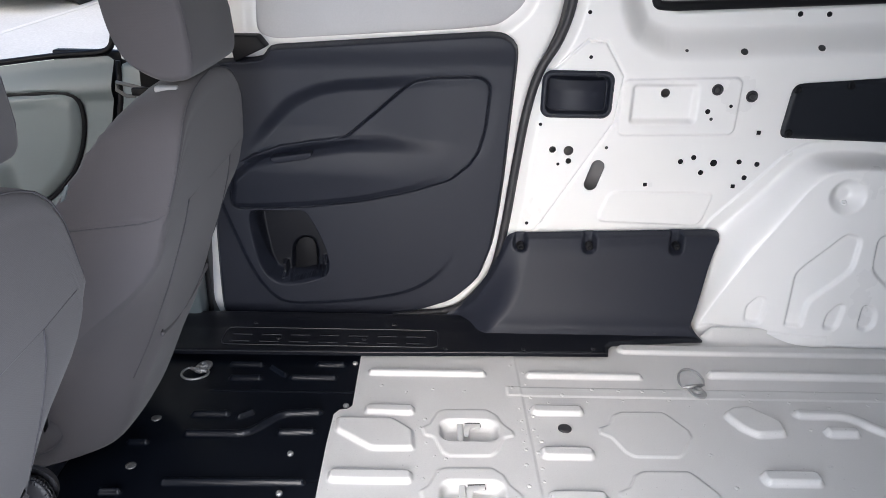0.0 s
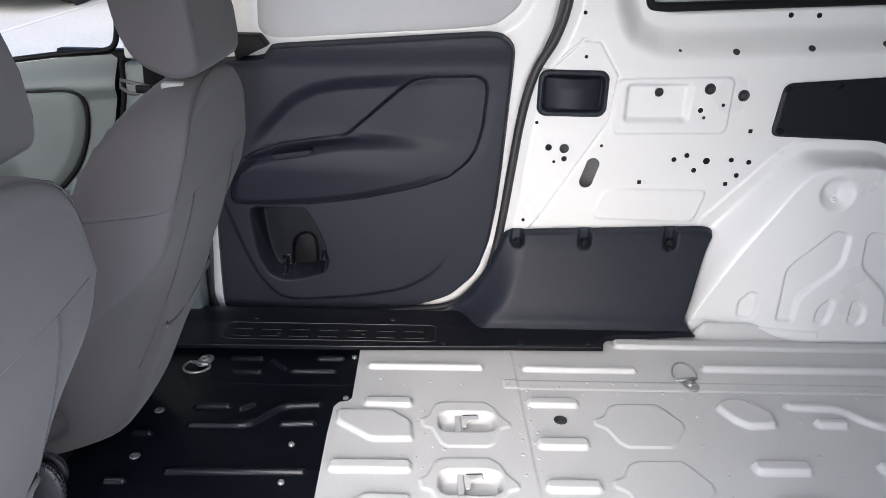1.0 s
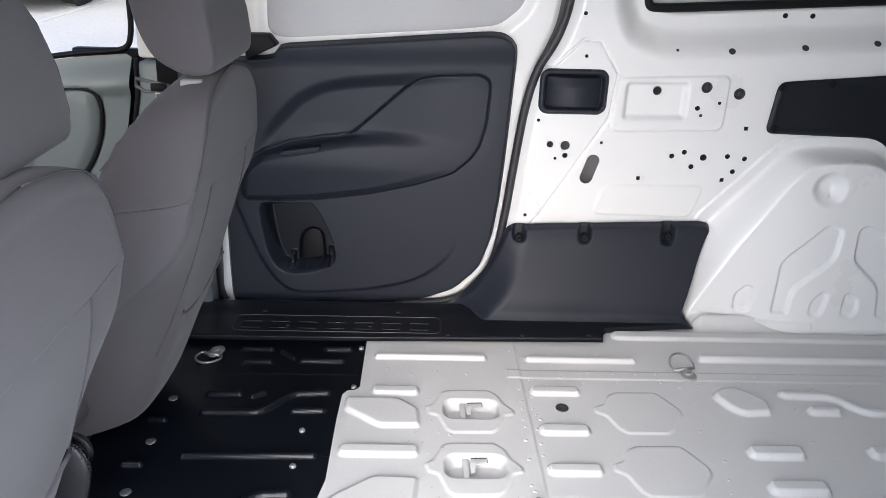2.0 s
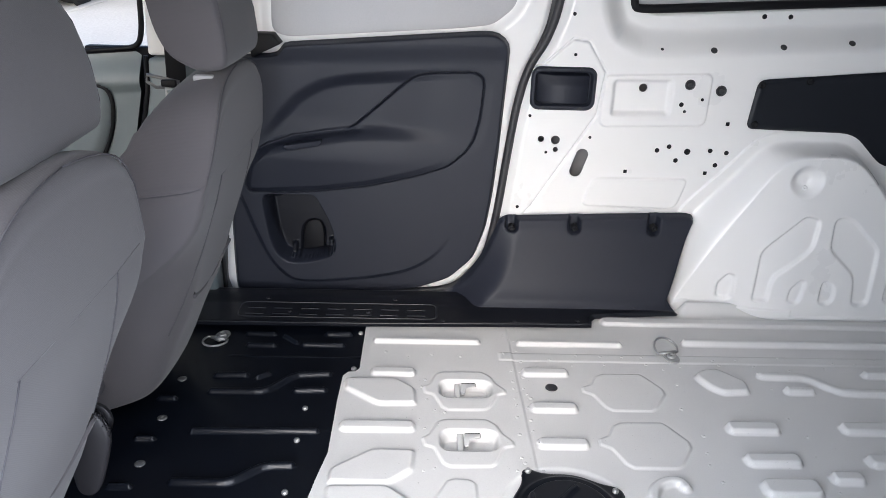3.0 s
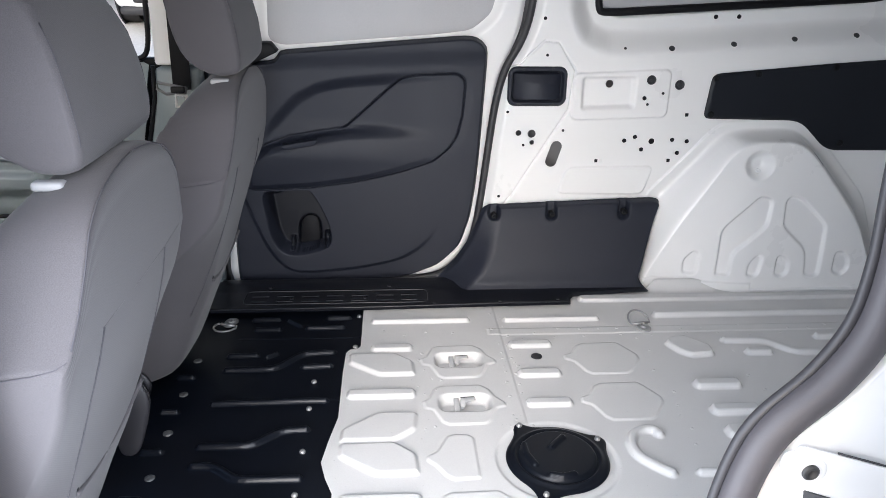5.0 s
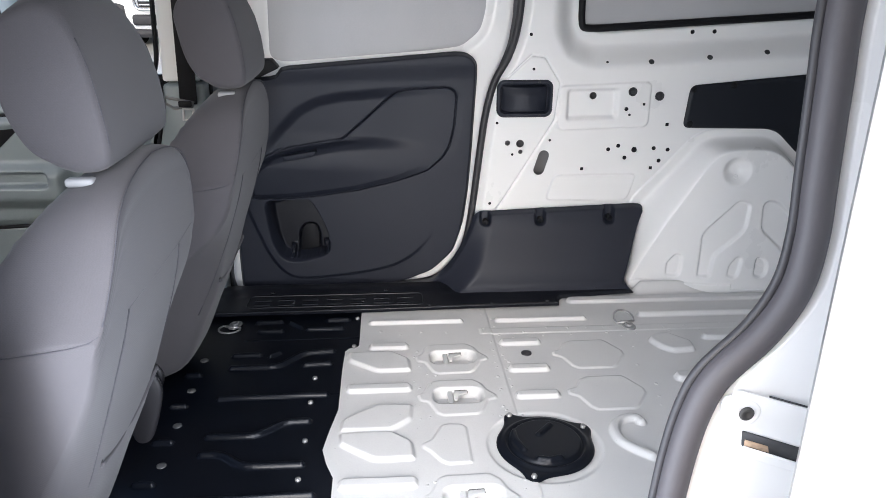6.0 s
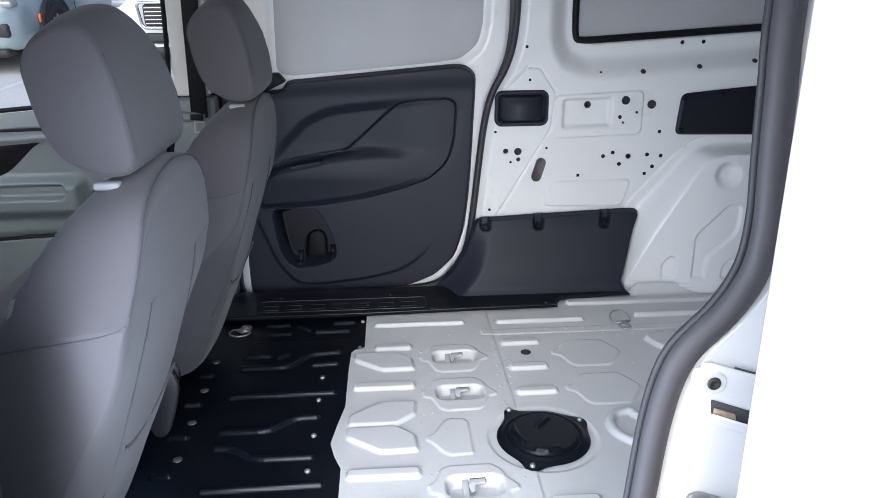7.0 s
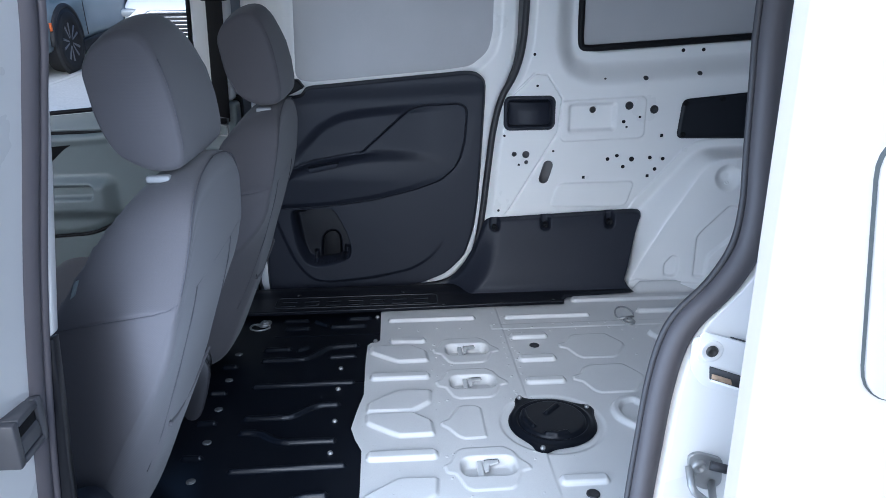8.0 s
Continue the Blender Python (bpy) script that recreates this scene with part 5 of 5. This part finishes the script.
near_wall = tagged(part("wall_near", box(0.75, 2.343, 0.27, 0.30, 0.0, 1.214, 0.004), WHITE), "white painted inner side wall", "wall", kind="structure")
outer = tagged(part("wall_outer_far", box(-0.46, 2.38, 1.925, 1.935, -0.3, 1.22, 0.002), PRIMER), "grey primed inside of the outer body skin", "wall", kind="structure")
dash = tagged(part("wall_front", box(-1.75, -1.55, 0.10, 1.90, -0.05, 0.70, 0.03), SILL_PLASTIC), "dark cab front wall under the windscreen", "wall", kind="structure")
lower = tagged(part("wall_cab_near", box(-1.55, -0.58, 0.10, 0.14, -0.05, 0.66, 0.01), GREY_TRIM), "grey inner face of the near front door", "wall", kind="structure")
under_body = tagged(part("underbody", box(-1.6, 2.36, 0.12, 1.90, -0.16, -0.05, 0.02), SILL_PLASTIC), "dark underbody", "underbody", kind="structure")
near_sill = tagged(part("sill_near", box(-0.45, 0.80, 0.20, 0.41, -0.06, 0.004, 0.006), SILL_PLASTIC), "black near door sill", "sill", kind="structure")

# ---- yard outside: parked cars and bay lines ----
def bay_line(x0, y0, x1, y1, w=0.07):
    d = Vector((x1 - x0, y1 - y0)).normalized()
    n = Vector((-d.y, d.x)) * w / 2
    pts = [(x0 + n.x, y0 + n.y), (x1 + n.x, y1 + n.y), (x1 - n.x, y1 - n.y), (x0 - n.x, y0 - n.y)]
    me = bpy.data.meshes.new("bay_line")
    me.from_pydata([(x, y, ground_z(y) + dz) for dz in (0.004, -0.004) for x, y in pts], [], [(0, 1, 2, 3), (4, 5, 6, 7), (0, 1, 5, 4), (1, 2, 6, 5), (2, 3, 7, 6), (3, 0, 4, 7)])
    return tagged(put("bay_line", me, LINE_PAINT), "worn white painted parking bay line", "line", "bay lines", "structure")


TYRE = material("tyre_rubber", (0.018, 0.018, 0.019), 0.8, 0, 0.1, 20, 0.3, 200)
ALLOY = material("dark_alloy", (0.22, 0.22, 0.23), 0.35, 0.5, 0.1, 8)
CHROME = material("chrome_trim", (0.6, 0.6, 0.6), 0.15, 1.0, 0.05, 8)
CLAD = material("dark_cladding", (0.022, 0.022, 0.024), 0.6, 0, 0.1, 10, 0.2, 300)
LAMP = material("clear_lamp", (0.30, 0.32, 0.33), 0.12, 0.3, 0.15, 40)
AMBER = material("amber_marker", (0.75, 0.16, 0.03), 0.3, 0, 0.1, 20)


def car(label, paint, place):
    """A parked sport utility car, nose towards -y, origin on the ground under its front axle."""
    t = thing("parked_car", label, "car", (0, 0, 0), group="parked cars")
    rows = [(-0.95, 0.62, 0.32, 0.74), (-0.90, 0.76, 0.27, 0.86), (-0.75, 0.86, 0.24, 0.96), (-0.45, 0.92, 0.24, 1.00), (0.0, 0.94, 0.26, 1.04), (0.6, 0.94, 0.26, 1.08), (1.2, 0.93, 0.26, 1.10), (2.4, 0.93, 0.26, 1.12), (3.2, 0.92, 0.27, 1.13), (3.6, 0.88, 0.32, 1.10), (3.72, 0.78, 0.40, 1.02)]
    bm = bmesh.new()
    rings = []
    for y, w, z0, z1 in rows:
        prof = [(0.80, z0), (0.97, z0 + 0.05), (1.0, z0 + 0.25), (1.0, z0 + 0.45), (0.98, z1 - 0.10), (0.92, z1 - 0.03), (0.75, z1), (0.40, z1 + 0.02), (0.0, z1 + 0.03)]
        ring = [bm.verts.new((w * k, y, z)) for k, z in prof] + [bm.verts.new((-w * k, y, z)) for k, z in prof[-2::-1]]
        rings.append(ring)
    for q, w in zip(rings[:-1], rings[1:]):
        for i in range(len(q)):
            bm.faces.new((q[i], q[(i + 1) % len(q)], w[(i + 1) % len(q)], w[i]))
    bm.faces.new(rings[0])
    bm.faces.new(rings[-1][::-1])
    bmesh.ops.recalc_face_normals(bm, faces=bm.faces[:])
    body = part("body", bm, paint, t)
    sub = body.modifiers.new("smooth", 'SUBSURF')
    sub.levels = sub.render_levels = 2
    bm = bmesh.new()
    rows2 = [(0.55, 0.84, 1.05, 1.06), (1.25, 0.78, 1.05, 1.55), (1.6, 0.72, 1.06, 1.66), (2.8, 0.70, 1.08, 1.66), (3.4, 0.72, 1.08, 1.50), (3.68, 0.76, 1.05, 1.08)]
    rings = []
    for y, w, z0, z1 in rows2:
        rings.append([bm.verts.new(p) for p in ((0.90, y, z0), (w, y, z1 - 0.06), (w - 0.10, y, z1), (-w + 0.10, y, z1), (-w, y, z1 - 0.06), (-0.90, y, z0))])
    for q, w in zip(rings[:-1], rings[1:]):
        for i in range(5):
            bm.faces.new((q[i], q[i + 1], w[i + 1], w[i]))
    part("cabin_glass", bm, GLASS_DARK, t, "dark tinted glass", False)
    part("roof_panel", box(-0.68, 0.68, 1.62, 3.05, 1.655, 1.69, 0.012), paint, t)
    for sx in (-1, 1):
        for y in (0.0, 2.68):
            w = part("wheel", lathe([(0.365, -0.11), (0.375, -0.05), (0.375, 0.09), (0.355, 0.115), (0.27, 0.112), (0.262, 0.10)], 36, None, (0, 0, 0), 'X'), TYRE, t)
            w.matrix_basis = Matrix.Translation((sx * 0.855, y, 0.375)) @ (Matrix.Identity(4) if sx < 0 else Matrix.Rotation(math.pi, 4, 'Z'))
            rim = lathe([(0.262, 0.085), (0.255, 0.100), (0.235, 0.095), (0.225, 0.05), (0.06, 0.045)], 36, None, (0, 0, 0), 'X')
            for k in range(5):
                for d in (-0.16, 0.16):
                    a = 2 * math.pi * k / 5 + d
                    tube([(-0.088, 0.035 * math.cos(a), 0.035 * math.sin(a)), (-0.100, 0.238 * math.cos(a + d * 0.6), 0.238 * math.sin(a + d * 0.6))], 0.018, 6, False, rim, 0.7, (1, 0, 0))
            part("rim", rim, ALLOY, w, "dark spoked alloy rim", False)
            arch = [(sx * 0.925, y + 0.445 * math.cos(a), 0.375 + 0.445 * math.sin(a)) for a in [math.pi * (i / 16) for i in range(17)]]
            part("arch_trim", tube(arch, 0.035, 8, False, None, 1.0, (1, 0, 0)), CLAD, t, "dark wheel arch cladding")
            part("wheel_well", lathe([(0.42, 0.0), (0.42, 0.02), (0.2, 0.021)], 28, None, (0, 0, 0), 'X'), CLAD, t).matrix_basis = Matrix.Translation((sx * 0.925, y, 0.375)) @ (Matrix.Identity(4) if sx < 0 else Matrix.Rotation(math.pi, 4, 'Z'))
        part("headlight", box(sx * 0.64 - 0.20, sx * 0.64 + 0.20, -0.885, -0.70, 0.76, 0.85, 0.03), LAMP, t, "clear headlight")
        part("fog_grille", box(sx * 0.68 - 0.08, sx * 0.68 + 0.08, -0.93, -0.80, 0.44, 0.60, 0.03), CLAD, t, "dark fog lamp grille")
        part("marker", box(sx * 0.935 - 0.012, sx * 0.935 + 0.012, -0.475, -0.435, 0.56, 0.66, 0.006), AMBER, t, "amber side marker")
        part("side_sill", box(sx * 0.90 - 0.05, sx * 0.90 + 0.05, 0.42, 2.24, 0.20, 0.34, 0.02), CLAD, t, "dark sill cladding")
        part("mirror", box(sx * 1.02 - 0.11, sx * 1.02 + 0.11, 0.70, 0.86, 1.06, 1.20, 0.04), paint, t)
        part("door_line", tube([(sx * 0.945, 0.62, 0.40), (sx * 0.948, 0.60, 0.75), (sx * 0.925, 0.66, 1.02)], 0.006, 6), CLAD, t)
    part("grille", box(-0.46, 0.46, -1.00, -0.86, 0.56, 0.80, 0.03), CLAD, t, "dark slatted grille")
    for k in range(5):
        part("grille_bar", box(-0.44, 0.44, -1.015, -0.985, 0.585 + 0.043 * k, 0.600 + 0.043 * k, 0.005), CHROME, t, "chrome grille bar")
    part("grille_surround", tube([(x, -0.995, z) for x, z in rounded([(-0.48, 0.54), (0.48, 0.54), (0.52, 0.82), (-0.52, 0.82)], 3, True, 0.06)], 0.018, 8, True), CHROME, t, "chrome grille surround")
    part("lower_grille", box(-0.55, 0.55, -0.985, -0.85, 0.36, 0.48, 0.03), CLAD, t)
    part("bumper_lip", box(-0.72, 0.72, -0.95, -0.70, 0.22, 0.32, 0.04), CLAD, t)
    t.matrix_basis = place
    return t


STEEL_BLUE = material("steel_blue_car_paint", (0.30, 0.36, 0.39), 0.2, 0.25, 0.05, 3, 0, 300, 0.6)
CAR_WHITE = material("white_car_paint", (0.75, 0.76, 0.76), 0.3, 0, 0.03, 3, 0, 300, 0.5)


def parked(x, y, turn):
    return pose(x, y, ground_z(y) + 0.0, 3.7, 0, turn)


car("steel-blue sport utility car parked nose-in on the yard", STEEL_BLUE, parked(-5.08, 9.6, 0))
car("white sport utility car parked nose-in beside the blue one", CAR_WHITE, parked(-2.30, 9.6, 0))
bay_line(-4.22, 7.6, -3.90, 10.6)
bay_line(-1.45, 7.9, -1.15, 10.9)
bay_line(-7.0, 7.3, -6.7, 10.3)
